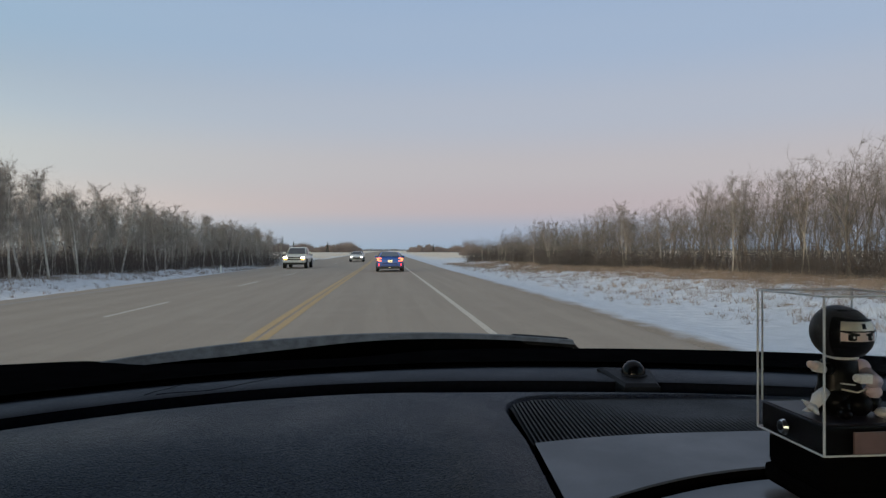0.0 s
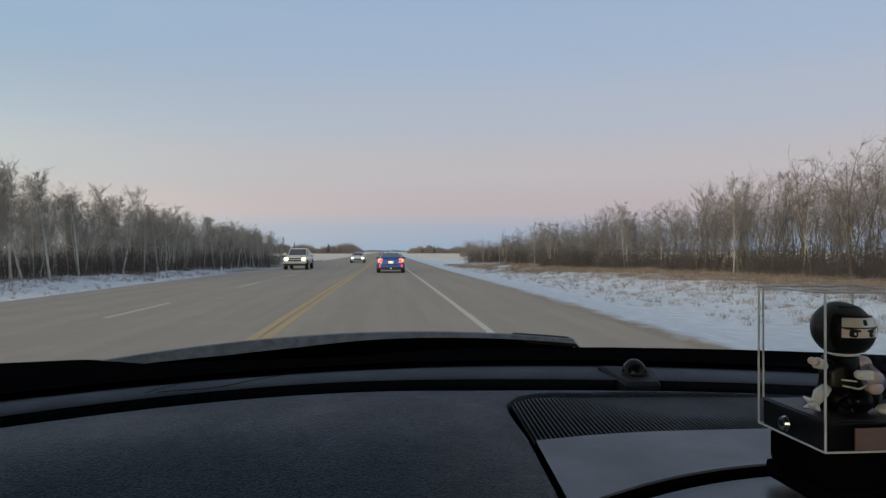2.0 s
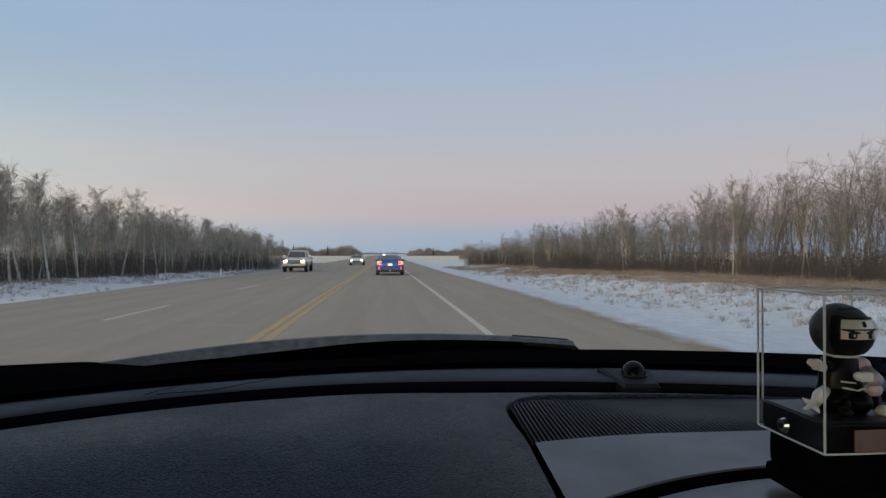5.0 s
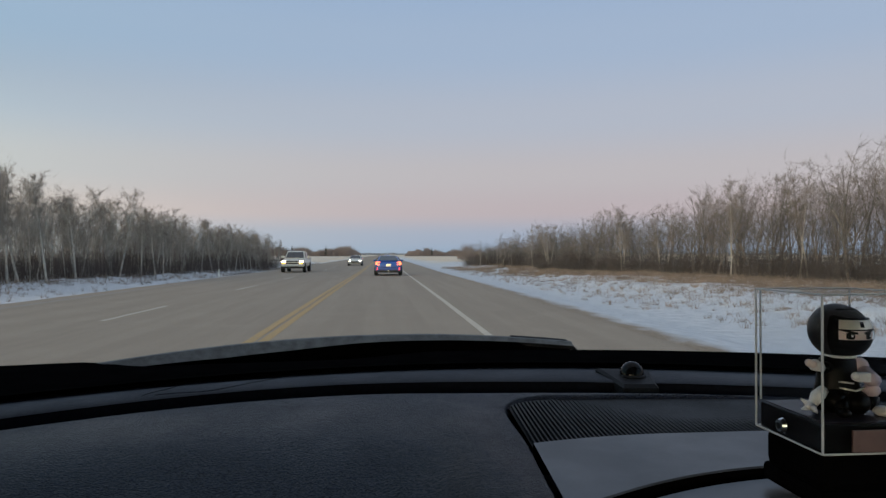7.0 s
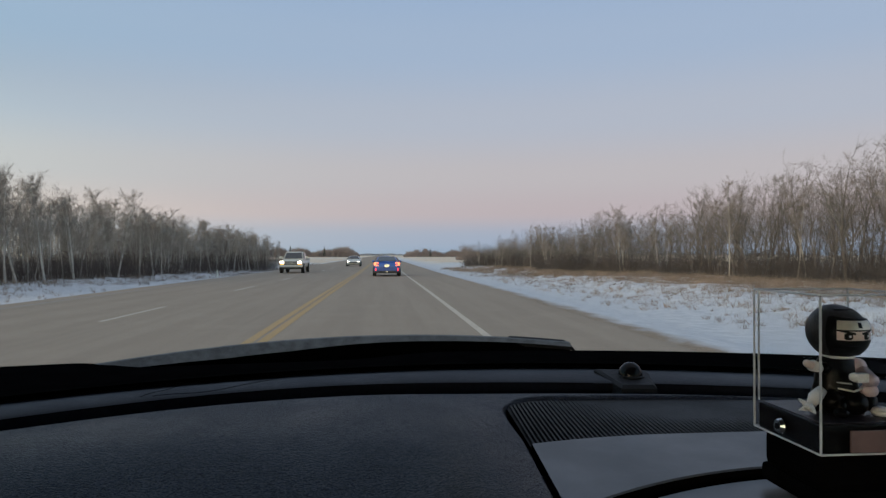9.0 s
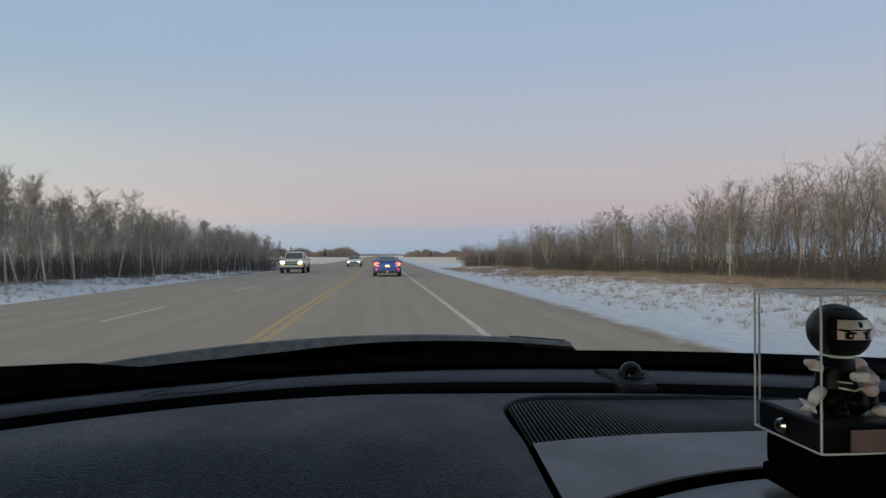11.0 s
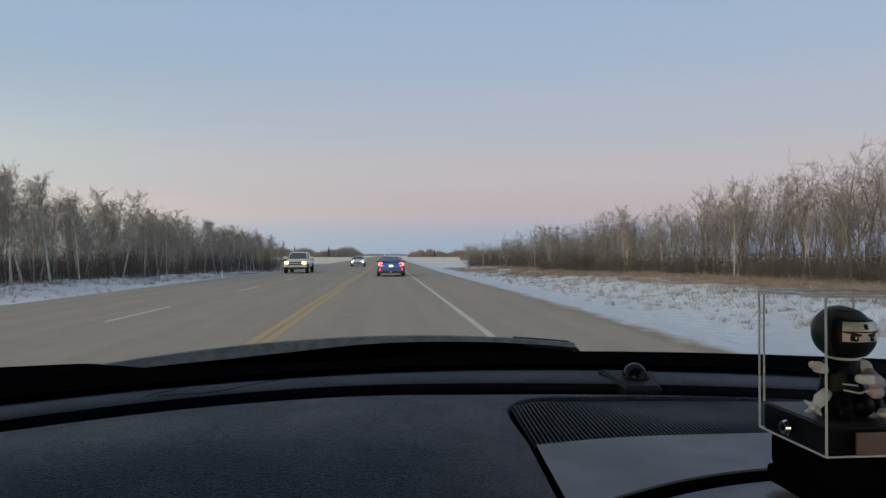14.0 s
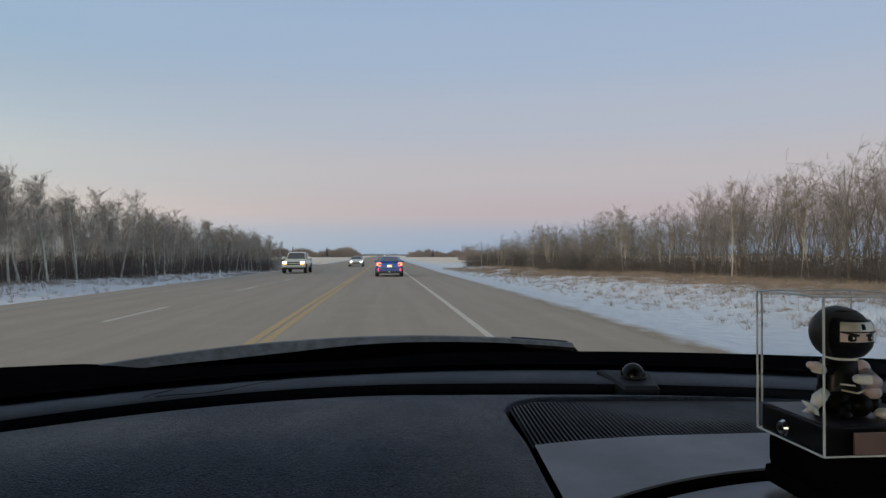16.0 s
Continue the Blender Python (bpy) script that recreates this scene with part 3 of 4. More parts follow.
def thicket(name, label, mat, front, y0, y1, n, h, spread, rad, seed, bias=2.0, patchy=False):
    """Upright dead stems with side shoots."""
    g = np.random.default_rng(seed)
    y = g.uniform(y0, y1, n)
    side = -1 if front(40) < 0 else 1
    wave = np.array([noise.noise(Vector((b * 0.13, seed * 1.7, 0.3))) + 0.6 * noise.noise(Vector((b * 0.45, seed * 0.7, 2.3))) for b in y])
    x = np.array([front(a) for a in y]) + side * (np.abs(g.normal(0, 1, n)) * spread - bias * 0.4) + 2.2 * wave
    z = land(x, y) - 0.05
    clump = np.array([0.65 + 0.6 * noise.noise(Vector((a * 0.5, b * 0.35, seed))) for a, b in zip(x, y)])
    hh = h * g.uniform(0.45, 1.1, n) * np.clip(clump, 0.3, 1.4)
    base = np.stack([x, y, z], 1)
    tip = base + np.stack([g.normal(0, 0.32, n) * hh, g.normal(0, 0.32, n) * hh, hh], 1)
    bs, ts, rs = [base], [tip], [np.full(n, rad)]
    for _ in range(3):
        s = g.uniform(0.25, 0.9, n)[:, None]
        b2 = base + (tip - base) * s
        t2 = b2 + np.stack([g.normal(0, 0.4, n) * hh, g.normal(0, 0.4, n) * hh, g.uniform(0.0, 0.45, n) * hh], 1)
        bs.append(b2), ts.append(t2), rs.append(np.full(n, rad * 0.75))
    if patchy:
        keep = np.array([noise.noise(Vector((a * 0.45, b * 0.22, seed + 0.5))) > g.normal(0.14, 0.12) for a, b in zip(x, y)])
        bs, ts, rs = [b[keep] for b in bs], [b[keep] for b in ts], [b[keep] for b in rs]
    geo = spikes(np.concatenate(bs), np.concatenate(ts), np.concatenate(rs))
    return tagged(part(name, geo, mat), label, "undergrowth", kind="stuff")


thicket("undergrowth", "dark leafless undergrowth at the foot of the aspens", THICKET, front_left, 22, 89, 8200, 2.5, 5.0, 0.011, 11)
thicket("undergrowth", "brown leafless brush under the roadside trees", BRUSH, front_right, 20, 100, 12800, 2.3, 4.0, 0.010, 12)
thicket("dead_grass", "tall dead grass between snow and brush", DRY_GRASS, lambda y: front_right(y) - 3.6, 18, 88, 13000, 0.50, 2.8, 0.009, 13, 6.0, True)
thicket("dead_grass", "dead grass poking out of the snow bank", DRY_GRASS, lambda y: front_left(y) + 2.0, 22, 110, 3000, 0.35, 1.6, 0.009, 14, 3.0)


def tufts(name, label, x0, x1, y0, y1, n, seed, big=1.0):
    """Grass tufts that stick out of the snow."""
    g = np.random.default_rng(seed)
    cx, cy = g.uniform(x0, x1, n) , g.uniform(y0, y1, n)
    bs, ts = [], []
    for a, b in zip(cx, cy):
        keep = (a - x0) / (x1 - x0) if x0 > 0 else (x1 - a) / (x1 - x0)
        if g.random() > 0.03 + 0.97 * keep:
            continue
        m = g.integers(8, 17)
        s = big * g.uniform(0.08, 0.30) * (0.45 + 0.55 * keep)
        px, py = a + g.normal(0, s * 0.45, m), b + g.normal(0, s * 0.45, m)
        pz = land(px, py) + lumps(float(a), float(b)) - 0.03
        bs.append(np.stack([px, py, pz], 1))
        ts.append(np.stack([px + g.normal(0, s * 0.6, m), py + g.normal(0, s * 0.6, m), pz + 0.05 + s * g.uniform(0.4, 1.3, m)], 1))
    bs, ts = np.concatenate(bs), np.concatenate(ts)
    return tagged(part(name, spikes(bs, ts, np.full(len(bs), 0.006)), DRY_GRASS), label, "grass", kind="stuff")


tufts("grass_tufts", "brown dead grass tufts on the snowy bank", 7.6, 20.0, 12, 84, 12000, 21, 1.5)
tufts("grass_tufts", "dead grass tufts on the snow bank", -17.5, -11.2, 14, 90, 900, 22)

# ---------------------------------------------------------------- far woods and horizon


def far_belt(name, label, mat, x0, x1, y, depth, h, n, rad, seed, shape=1.0):
    g = np.random.default_rng(seed)
    x, yy = g.uniform(x0, x1, n), y + g.uniform(0, depth, n)
    prof = np.array([0.78 + 0.5 * noise.noise(Vector((a * 14 / max(30, x1 - x0), seed, 0.5))) for a in x])
    ends = np.minimum(1, np.minimum(x - x0, x1 - x) / (0.08 * (x1 - x0)) + 0.45)
    hh = h * prof * ends * g.uniform(0.7, 1.1, n) * shape
    base = np.stack([x, yy, dip(yy) - 0.1], 1)
    tip = base + np.stack([g.normal(0, 0.12, n) * hh, g.normal(0, 0.05, n) * hh, hh], 1)
    bs, ts, rs = [base], [tip], [np.full(n, rad)]
    for _ in range(2):
        s = g.uniform(0.3, 0.75, n)[:, None]
        b2 = base + (tip - base) * s
        t2 = b2 + np.stack([g.normal(0, 0.25, n) * hh, np.zeros(n), g.uniform(0.1, 0.4, n) * hh], 1)
        bs.append(b2), ts.append(t2), rs.append(np.full(n, rad * 0.6))
    return tagged(part(name, spikes(np.concatenate(bs), np.concatenate(ts), np.concatenate(rs)), mat), label, "woods", kind="stuff")


far_belt("far_woods", "bare grove across the fields", FAR_WOOD, -118, -16, 440, 40, 7.4, 2800, 0.20, 31)
far_belt("far_woods", "dark wood beyond the fields", FAR_WOOD, 16, 72, 470, 40, 5.6, 2400, 0.21, 32)
far_belt("far_woods", "bare grove at the field's edge", FAR_WOOD, 22, 60, 185, 14, 4.2, 1500, 0.06, 35)
far_belt("horizon_woods", "tree line on the horizon, haze put into its colour", HAZE_TINT_WOOD, -900, 0, 1900, 100, 9.0, 1500, 1.6, 33)
far_belt("horizon_woods", "tree line on the horizon, haze put into its colour", HAZE_TINT_WOOD, -40, 1500, 2100, 100, 9.0, 2200, 1.6, 34)
far_belt("field_scrub", "low brown scrub on the field", THICKET, -34, -22, 150, 6, 1.0, 260, 0.06, 36)


def spruce(x, y, h):
    t = thing("spruce", (x, y, 0), "dark spruce standing out of the far grove", "tree", "far spruces")
    part("trunk", tube([(x, y, -0.1), (x, y, h * 0.95)], [0.16, 0.03], 6), OAK, t)
    b, tp = [], []
    rr = random.Random(int(x * 10))
    for i in range(170):
        s = rr.random() ** 0.8
        a = rr.uniform(0, 6.28)
        r = 0.24 * h * (1 - s) + 0.1
        b.append((x, y, h * (0.08 + 0.92 * s)))
        tp.append((x + r * math.cos(a), y + r * math.sin(a), h * (0.06 + 0.90 * s) - 0.12))
    part("crown", spikes(b, tp, [0.13] * len(b)), SPRUCE, t)


for x, y, h in ((-94, 436, 9.5), (-101, 438, 7.6), (-60, 437, 7.4), (-38, 437, 7.0), (34, 466, 6.0), (58, 468, 6.4)):
    spruce(x, y, h)

# ---------------------------------------------------------------- roadside post


def marker_post(x, y):
    t = thing("marker_post", (x, y, 0), "slim white roadside marker post in the snow", "post")
    z = float(land(np.float64(x), y)) - 0.05
    part("post", box(x - 0.045, x + 0.045, y - 0.015, y + 0.015, z, z + 0.62, 0.008), simple("white_post_plastic", (0.7, 0.7, 0.68), 0.5), t)
    part("reflector", box(x - 0.035, x + 0.035, y - 0.022, y - 0.015, z + 0.46, z + 0.58, 0.003), simple("reflector_sheet", (0.75, 0.72, 0.6), 0.25), t)


marker_post(-11.2, 46.0)

# ---------------------------------------------------------------- vehicles


def mirror_x(geo):
    return [(-x, y, z) for x, y, z in geo[0]], [tuple(reversed(q)) for q in geo[1]]


def section(w, zb, zt, tuck=0.10, crown=0.02):
    """Half-round cross section of a car body, from sill to sill over the top."""
    right = [(w * 0.80, zb), (w * 0.95, zb + 0.05), (w, zb + 0.20 * (zt - zb)), (w * 1.0, zb + 0.55 * (zt - zb)), (w * 0.975, zb + 0.82 * (zt - zb)),
             (w * (1 - tuck), zt - 0.012), (w * 0.55, zt + crown * 0.6)]
    return right + [(0, zt + crown)] + [(-a, b) for a, b in reversed(right)]


def hull(stations):
    return loft([[(a, y, b) for a, b in section(w, zb, zt)] for y, w, zb, zt in stations], caps=True, closed=True)


def panel(c0, c1, c2, c3, lift):
    """A thin pane between four corners, raised by lift along its normal."""
    p = [Vector(c) for c in (c0, c1, c2, c3)]
    n = (p[1] - p[0]).cross(p[3] - p[0]).normalized()
    a, b = [q + n * lift for q in p], [q - n * 0.012 for q in p]
    return [tuple(q) for q in a + b], [(0, 1, 2, 3), (7, 6, 5, 4), (0, 4, 5, 1), (1, 5, 6, 2), (2, 6, 7, 3), (3, 7, 4, 0)]


def wheel(name_parent, x, y, r, w):
    out = math.copysign(1, x)
    tyre = []
    for s in (-w / 2, -w / 2 + 0.03, w / 2 - 0.03, w / 2):
        rr = r - (0.025 if abs(s) > w / 2 - 0.01 else 0)
        tyre.append([(x + s, y + rr * math.cos(a * math.pi / 14), r + rr * math.sin(a * math.pi / 14)) for a in range(28)])
    t = part("wheel", loft(tyre, closed=True, caps=True), TYRE, name_parent)
    xo = x + out * (w / 2 + 0.004)
    spokes = [moved(box(-0.008, 0.008, -0.035, 0.035, 0.04, r * 0.62), Matrix.Translation((xo, y, r)) @ Matrix.Rotation(i * 2 * math.pi / 5, 4, "X")) for i in range(5)]
    ring = [[(xo + s, y + q * math.cos(a * math.pi / 12), r + q * math.sin(a * math.pi / 12)) for a in range(24)] for s, q in ((0, r * 0.60), (0.012 * out, r * 0.64), (0, r * 0.70))]
    part("rim", join(loft(ring, closed=True), *spokes), RIM, t)


def plate(parent, y, z, mat, face):
    p = part("number_plate", box(-0.15, 0.15, y - 0.008, y + 0.008, z - 0.075, z + 0.075, 0.004), mat, parent, "plate with unreadable marks")
    yy = y + face * 0.010
    part("plate_marks", join(*[box(-0.11 + 0.04 * i, -0.085 + 0.04 * i, yy - 0.002, yy + 0.002, z - 0.03, z + 0.03) for i in range(6)]), TRIM, p)


def sedan(at, turn, paint_mat, label, front_lit, lit=HEAD):
    t = thing("car", (0, 0, 0), label, "car")
    st = [(-2.30, 0.66, 0.46, 0.82), (-2.24, 0.80, 0.34, 1.00), (-2.0, 0.88, 0.26, 1.05), (-1.5, 0.90, 0.22, 1.03), (-0.8, 0.905, 0.19, 0.99), (0.2, 0.905, 0.19, 0.97),
          (1.0, 0.90, 0.19, 0.95), (1.6, 0.88, 0.20, 0.88), (2.05, 0.82, 0.22, 0.78), (2.26, 0.68, 0.28, 0.66), (2.32, 0.55, 0.34, 0.58)]
    part("body", hull(st), paint_mat, t, smooth=True)
    gh = []
    for y, w, z in ((-1.85, 0.60, 1.03), (-1.55, 0.70, 1.14), (-0.95, 0.62, 1.37), (-0.4, 0.58, 1.425), (0.1, 0.58, 1.42), (0.45, 0.61, 1.36), (0.95, 0.72, 1.08), (1.2, 0.68, 0.96)):
        gh.append([(0.84, y, 0.90), (w + 0.02 + (0.84 - w) * 0.4, y, 0.90 + 0.5 * (z - 0.90)), (w, y, z - 0.03), (w * 0.8, y, z), (0, y, z + 0.012),
                   (-w * 0.8, y, z), (-w, y, z - 0.03), (-w - 0.02 - (0.84 - w) * 0.4, y, 0.90 + 0.5 * (z - 0.90)), (-0.84, y, 0.90)])
    part("roof", loft(gh, caps=True), paint_mat, t, smooth=True)
    part("rear_window", panel((-0.66, -1.76, 1.07), (0.66, -1.76, 1.07), (0.50, -0.97, 1.375), (-0.50, -0.97, 1.375), 0.035), CAR_GLASS, t)
    part("windscreen", panel((0.70, 1.12, 1.0), (-0.70, 1.12, 1.0), (-0.52, 0.47, 1.365), (0.52, 0.47, 1.365), 0.04), CAR_GLASS, t)
    for s in (1, -1):
        g = panel((0.86, -1.2, 1.0), (0.86, 0.85, 0.99), (0.64, 0.35, 1.34), (0.66, -0.75, 1.35), 0.03)
        part("side_window", g if s > 0 else mirror_x(g), CAR_GLASS, t)
        part("wing_mirror", join(box(s * 0.96 - 0.09, s * 0.96 + 0.09, 0.62, 0.74, 0.98, 1.12, 0.03), box(s * 0.88 - 0.05, s * 0.88 + 0.05, 0.66, 0.72, 0.98, 1.02)), paint_mat, t)
        # bracket-shaped tail lamps
        lampg = join(box(s * 0.70 - 0.14, s * 0.70 + 0.14, -2.32, -2.18, 0.93, 0.99, 0.015), box(s * 0.79 - 0.06, s * 0.79 + 0.06, -2.30, -2.14, 0.78, 0.96, 0.02),
                     box(s * 0.66 - 0.10, s * 0.66 + 0.10, -2.335, -2.2, 0.76, 0.80, 0.012))
        part("tail_lamp", lampg, TAIL, t, "lit bracket-shaped red tail lamp")
        part("bumper_lamp", box(s * 0.74 - 0.035, s * 0.74 + 0.035, -2.30, -2.2, 0.42, 0.60, 0.012), REFLECT if not front_lit else TRIM, t)
        part("head_lamp", box(s * 0.62 - 0.15, s * 0.62 + 0.15, 2.10, 2.24, 0.60, 0.73, 0.03), lit if front_lit else RIM, t)
        part("wheel_arch", join(*[box(s * 0.86 - 0.05, s * 0.86 + 0.06, y - 0.37, y + 0.37, 0.18, 0.60, 0.08) for y in (-1.32, 1.38)]), TRIM, t)
        for y in (-1.32, 1.38):
            wheel(t, s * 0.84, y, 0.325, 0.215)
    part("boot_lip", box(-0.70, 0.70, -2.27, -2.16, 1.03, 1.065, 0.012), paint_mat, t)
    part("diffuser", join(box(-0.62, 0.62, -2.31, -2.15, 0.26, 0.40, 0.03), box(-0.86, 0.86, -2.20, -2.0, 0.24, 0.36, 0.03)), TRIM, t)
    part("exhaust_pipe", tube([(0.0, -2.36, 0.34), (0.0, -2.2, 0.34)], [0.05, 0.05], 12), CHROME, t)
    part("bumper_groove", box(-0.50, 0.50, -2.325, -2.25, 0.60, 0.63, 0.008), TRIM, t)
    part("grille", box(-0.48, 0.48, 2.22, 2.335, 0.42, 0.60, 0.02), TRIM, t)
    part("antenna_fin", box(-0.02, 0.02, -0.85, -0.65, 1.40, 1.47, 0.01), paint_mat, t)
    plate(t, -2.315, 0.76, PLATE_GLOW if not front_lit else TOY_WHITE, -1)
    t.matrix_basis = Matrix.Translation(at) @ Matrix.Rotation(turn, 4, "Z") @ Matrix.Diagonal((1, 1, 0.96, 1))
    return t


def pickup(at, turn):
    t = thing("pickup_truck", (0, 0, 0), "dusty off-white pickup truck with lit headlamps and amber lamps", "pickup truck")
    lower = [(-2.75, 0.86, 0.50, 1.10), (-2.70, 0.92, 0.48, 1.13), (-0.6, 0.94, 0.42, 1.13), (0.9, 0.94, 0.42, 1.12), (1.2, 0.94, 0.45, 1.12), (2.2, 0.92, 0.45, 1.05),
             (2.55, 0.88, 0.48, 1.0), (2.68, 0.80, 0.52, 0.92)]
    part("body", hull(lower), TRUCK_WHITE, t, smooth=True)
    gh = []
    for y, w, z in ((-0.75, 0.80, 1.12), (-0.68, 0.72, 1.66), (-0.5, 0.70, 1.74), (0.2, 0.70, 1.76), (0.5, 0.71, 1.70), (1.2, 0.80, 1.12)):
        gh.append([(0.86, y, 1.05), (w + 0.02, y, (z + 1.05) / 2 + 0.1), (w, y, z - 0.04), (w * 0.85, y, z), (-w * 0.85, y, z), (-w, y, z - 0.04), (-w - 0.02, y, (z + 1.05) / 2 + 0.1), (-0.86, y, 1.05)])
    part("cab", loft(gh, caps=True), TRUCK_WHITE, t, smooth=True)
    part("windscreen", panel((0.72, 1.13, 1.18), (-0.72, 1.13, 1.18), (-0.62, 0.56, 1.66), (0.62, 0.56, 1.66), 0.03), CAR_GLASS, t)
    part("bed_wall", join(box(-0.92, -0.84, -2.70, -0.75, 1.10, 1.20, 0.02), box(0.84, 0.92, -2.70, -0.75, 1.10, 1.20, 0.02), box(-0.92, 0.92, -2.74, -2.66, 1.05, 1.20, 0.02)), TRUCK_WHITE, t)
    for s in (1, -1):
        g = panel((0.85, -0.6, 1.2), (0.85, 0.95, 1.2), (0.735, 0.45, 1.64), (0.735, -0.55, 1.66), 0.03)
        part("side_window", g if s > 0 else mirror_x(g), CAR_GLASS, t)
        part("wing_mirror", box(s * 1.05 - 0.10, s * 1.05 + 0.10, 0.82, 0.92, 1.18, 1.38, 0.03), TRUCK_WHITE, t)
        part("head_lamp", box(s * 0.70 - 0.14, s * 0.70 + 0.14, 2.60, 2.74, 0.82, 0.97, 0.03), HEAD, t, "lit headlamp")
        part("amber_lamp", box(s * 0.70 - 0.14, s * 0.70 + 0.14, 2.61, 2.74, 0.72, 0.80, 0.015), AMBER, t, "lit amber lamp")
        part("wheel_arch", join(*[box(s * 0.90 - 0.05, s * 0.90 + 0.06, y - 0.44, y + 0.44, 0.40, 0.82, 0.1) for y in (-1.65, 1.75)]), TRIM, t)
        for y in (-1.65, 1.75):
            wheel(t, s * 0.86, y, 0.39, 0.25)
    part("grille", join(box(-0.52, 0.52, 2.66, 2.72, 0.70, 0.80, 0.01), box(-0.52, 0.52, 2.66, 2.72, 0.86, 0.96, 0.01)), TRIM, t)
    part("grille_bar", box(-0.54, 0.54, 2.66, 2.75, 0.80, 0.86, 0.012), TRUCK_WHITE, t)
    part("front_bumper", box(-0.92, 0.92, 2.60, 2.86, 0.50, 0.68, 0.04), SILVER, t)
    part("air_dam", box(-0.80, 0.80, 2.50, 2.72, 0.34, 0.50, 0.03), TRIM, t)
    t.matrix_basis = Matrix.Translation(at) @ Matrix.Rotation(turn, 4, "Z")
    return t


sedan((0.30, 46.5, float(dip(46.5))), 0.0, BLUE, "blue sedan with lit red tail lamps driving in the same lane", False)
sedan((-3.75, 88.0, float(dip(88.0))), math.pi, SILVER, "silver sedan with bright headlamps in the oncoming lane", True)
pickup((-7.35, 56.5, float(dip(56.5))), math.pi)
sedan((-1.9, 850.0, float(dip(850.0))), math.pi, SILVER, "distant oncoming car with dazzling headlamps", True, FAR_HEAD)

# ---------------------------------------------------------------- own car: cabin
CX = -0.05  # middle of the car


def ellipse_curve(x, x0, top, left, right):
    """A shallow arch across the car: its far point at x0, falling back to both sides."""
    return top - (left if x < x0 else right) * (x - x0) ** 2


def lip_y(x):
    return ellipse_curve(x, 0.03, 0.776, 0.95, 0.36)


def pad_y(x):
    return ellipse_curve(x, 0.03, 0.741, 0.92, 0.26)


def frit_y(x):
    return ellipse_curve(x, 0.12, 0.847, 0.62, 0.50)


def cowl_y(x):
    return ellipse_curve(x, 0.16, 0.955, 0.19, 0.42)


def under_wiper(x):
    """1 where the black border draws back under the wiper."""
    return float(smooth01(-0.40, -0.30, np.float64(x))) * float(smooth01(0.10, -0.08, np.float64(x)))


cabin = thing("car_cabin", (CX, -0.6, 0.0), "unseen dark cabin of the car on its wheels, its walls shaping the light", "car cabin", kind="structure")
L, R = CX - 0.90, CX + 0.93
shell = [(-2.38, 0.66, 0.46, 0.86), (-2.25, 0.84, 0.32, 1.00), (-1.6, 0.905, 0.24, 1.03), (0.0, 0.915, 0.22, 1.03), (0.95, 0.915, 0.22, 1.03),
         (1.30, 0.90, 0.22, 0.99), (1.80, 0.86, 0.24, 0.92), (2.10, 0.78, 0.27, 0.82), (2.24, 0.62, 0.34, 0.70)]
part("lower_body", moved(hull(shell), Matrix.Translation((CX + 0.015, 0, 0))), SHELL, cabin, smooth=True)
# unseen roof, drawn forward to shade the near part of the dashboard
part("roof", box(L + 0.12, R - 0.12, -1.9, 0.60, 1.66, 1.72, 0.025), SHELL, cabin)
# unseen rear wall, left open above the sill to light the toy's near side
part("rear_wall", join(box(L + 0.04, R - 0.04, -2.16, -2.06, 1.0, 1.14, 0.03), box(L + 0.04, L + 0.16, -2.16, -2.06, 1.12, 1.69, 0.03), box(R - 0.16, R - 0.04, -2.16, -2.06, 1.12, 1.69, 0.03), box(L + 0.04, R - 0.04, -2.16, -2.06, 1.62, 1.69, 0.03)), SHELL, cabin)
part("cowl", loft([[(L + 0.06, 0.90, 1.06), (L + 0.5, 0.96, 1.10), (R - 0.5, 0.97, 1.10), (R - 0.06, 0.86, 1.06)], [(L + 0.04, 1.30, 0.96), (L + 0.5, 1.34, 1.0), (R - 0.5, 1.34, 1.0), (R - 0.04, 1.30, 0.96)]]), SHELL, cabin)
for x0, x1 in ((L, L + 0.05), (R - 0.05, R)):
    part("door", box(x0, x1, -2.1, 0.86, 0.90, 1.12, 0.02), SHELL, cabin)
    # left one widened into an unseen wall that keeps light off the dash
    part("pillar_and_shade_wall", box(x0, x1, -0.55, 0.52 if x0 < 0 else -0.42, 1.10, 1.69, 0.015), SHELL, cabin)
    # unseen; openings placed so the afterglow reaches the toy and right dash
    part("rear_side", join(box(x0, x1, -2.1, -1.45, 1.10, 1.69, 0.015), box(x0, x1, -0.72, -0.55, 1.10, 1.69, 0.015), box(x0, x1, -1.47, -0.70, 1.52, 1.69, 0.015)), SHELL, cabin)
    xm = (x0 + x1) / 2
    part("front_pillar", tube([(xm, 0.92, 1.05), (xm + (0.06 if xm < 0 else -0.06), 0.76, 1.42), (xm + (0.12 if xm < 0 else -0.12), 0.58, 1.69)], [0.045, 0.04, 0.04], 8), SHELL, cabin)
for x in (L + 0.11, R - 0.11):
    for y in (-1.5, 1.1):
        wheel(cabin, x, y, 0.34, 0.20)

# ---------------------------------------------------------------- own car: dashboard
dash = thing("dashboard", (CX, 0.6, 0.95), "black grained car dashboard with a ribbed speaker grille and satin tray", "dashboard")
part("carcass", box(L + 0.06, R - 0.06, 0.34, 0.90, 0.95, 1.09), SHELL, dash)

RX, RY = 0.1248, 0.705   # near and far limits of the tray recess


def rim_y(x):
    """Far rim of the recess, drawing close to the pad's far edge."""
    return pad_y(x) - max(0.008, 0.024 - 0.07 * max(0.0, x - 0.2))


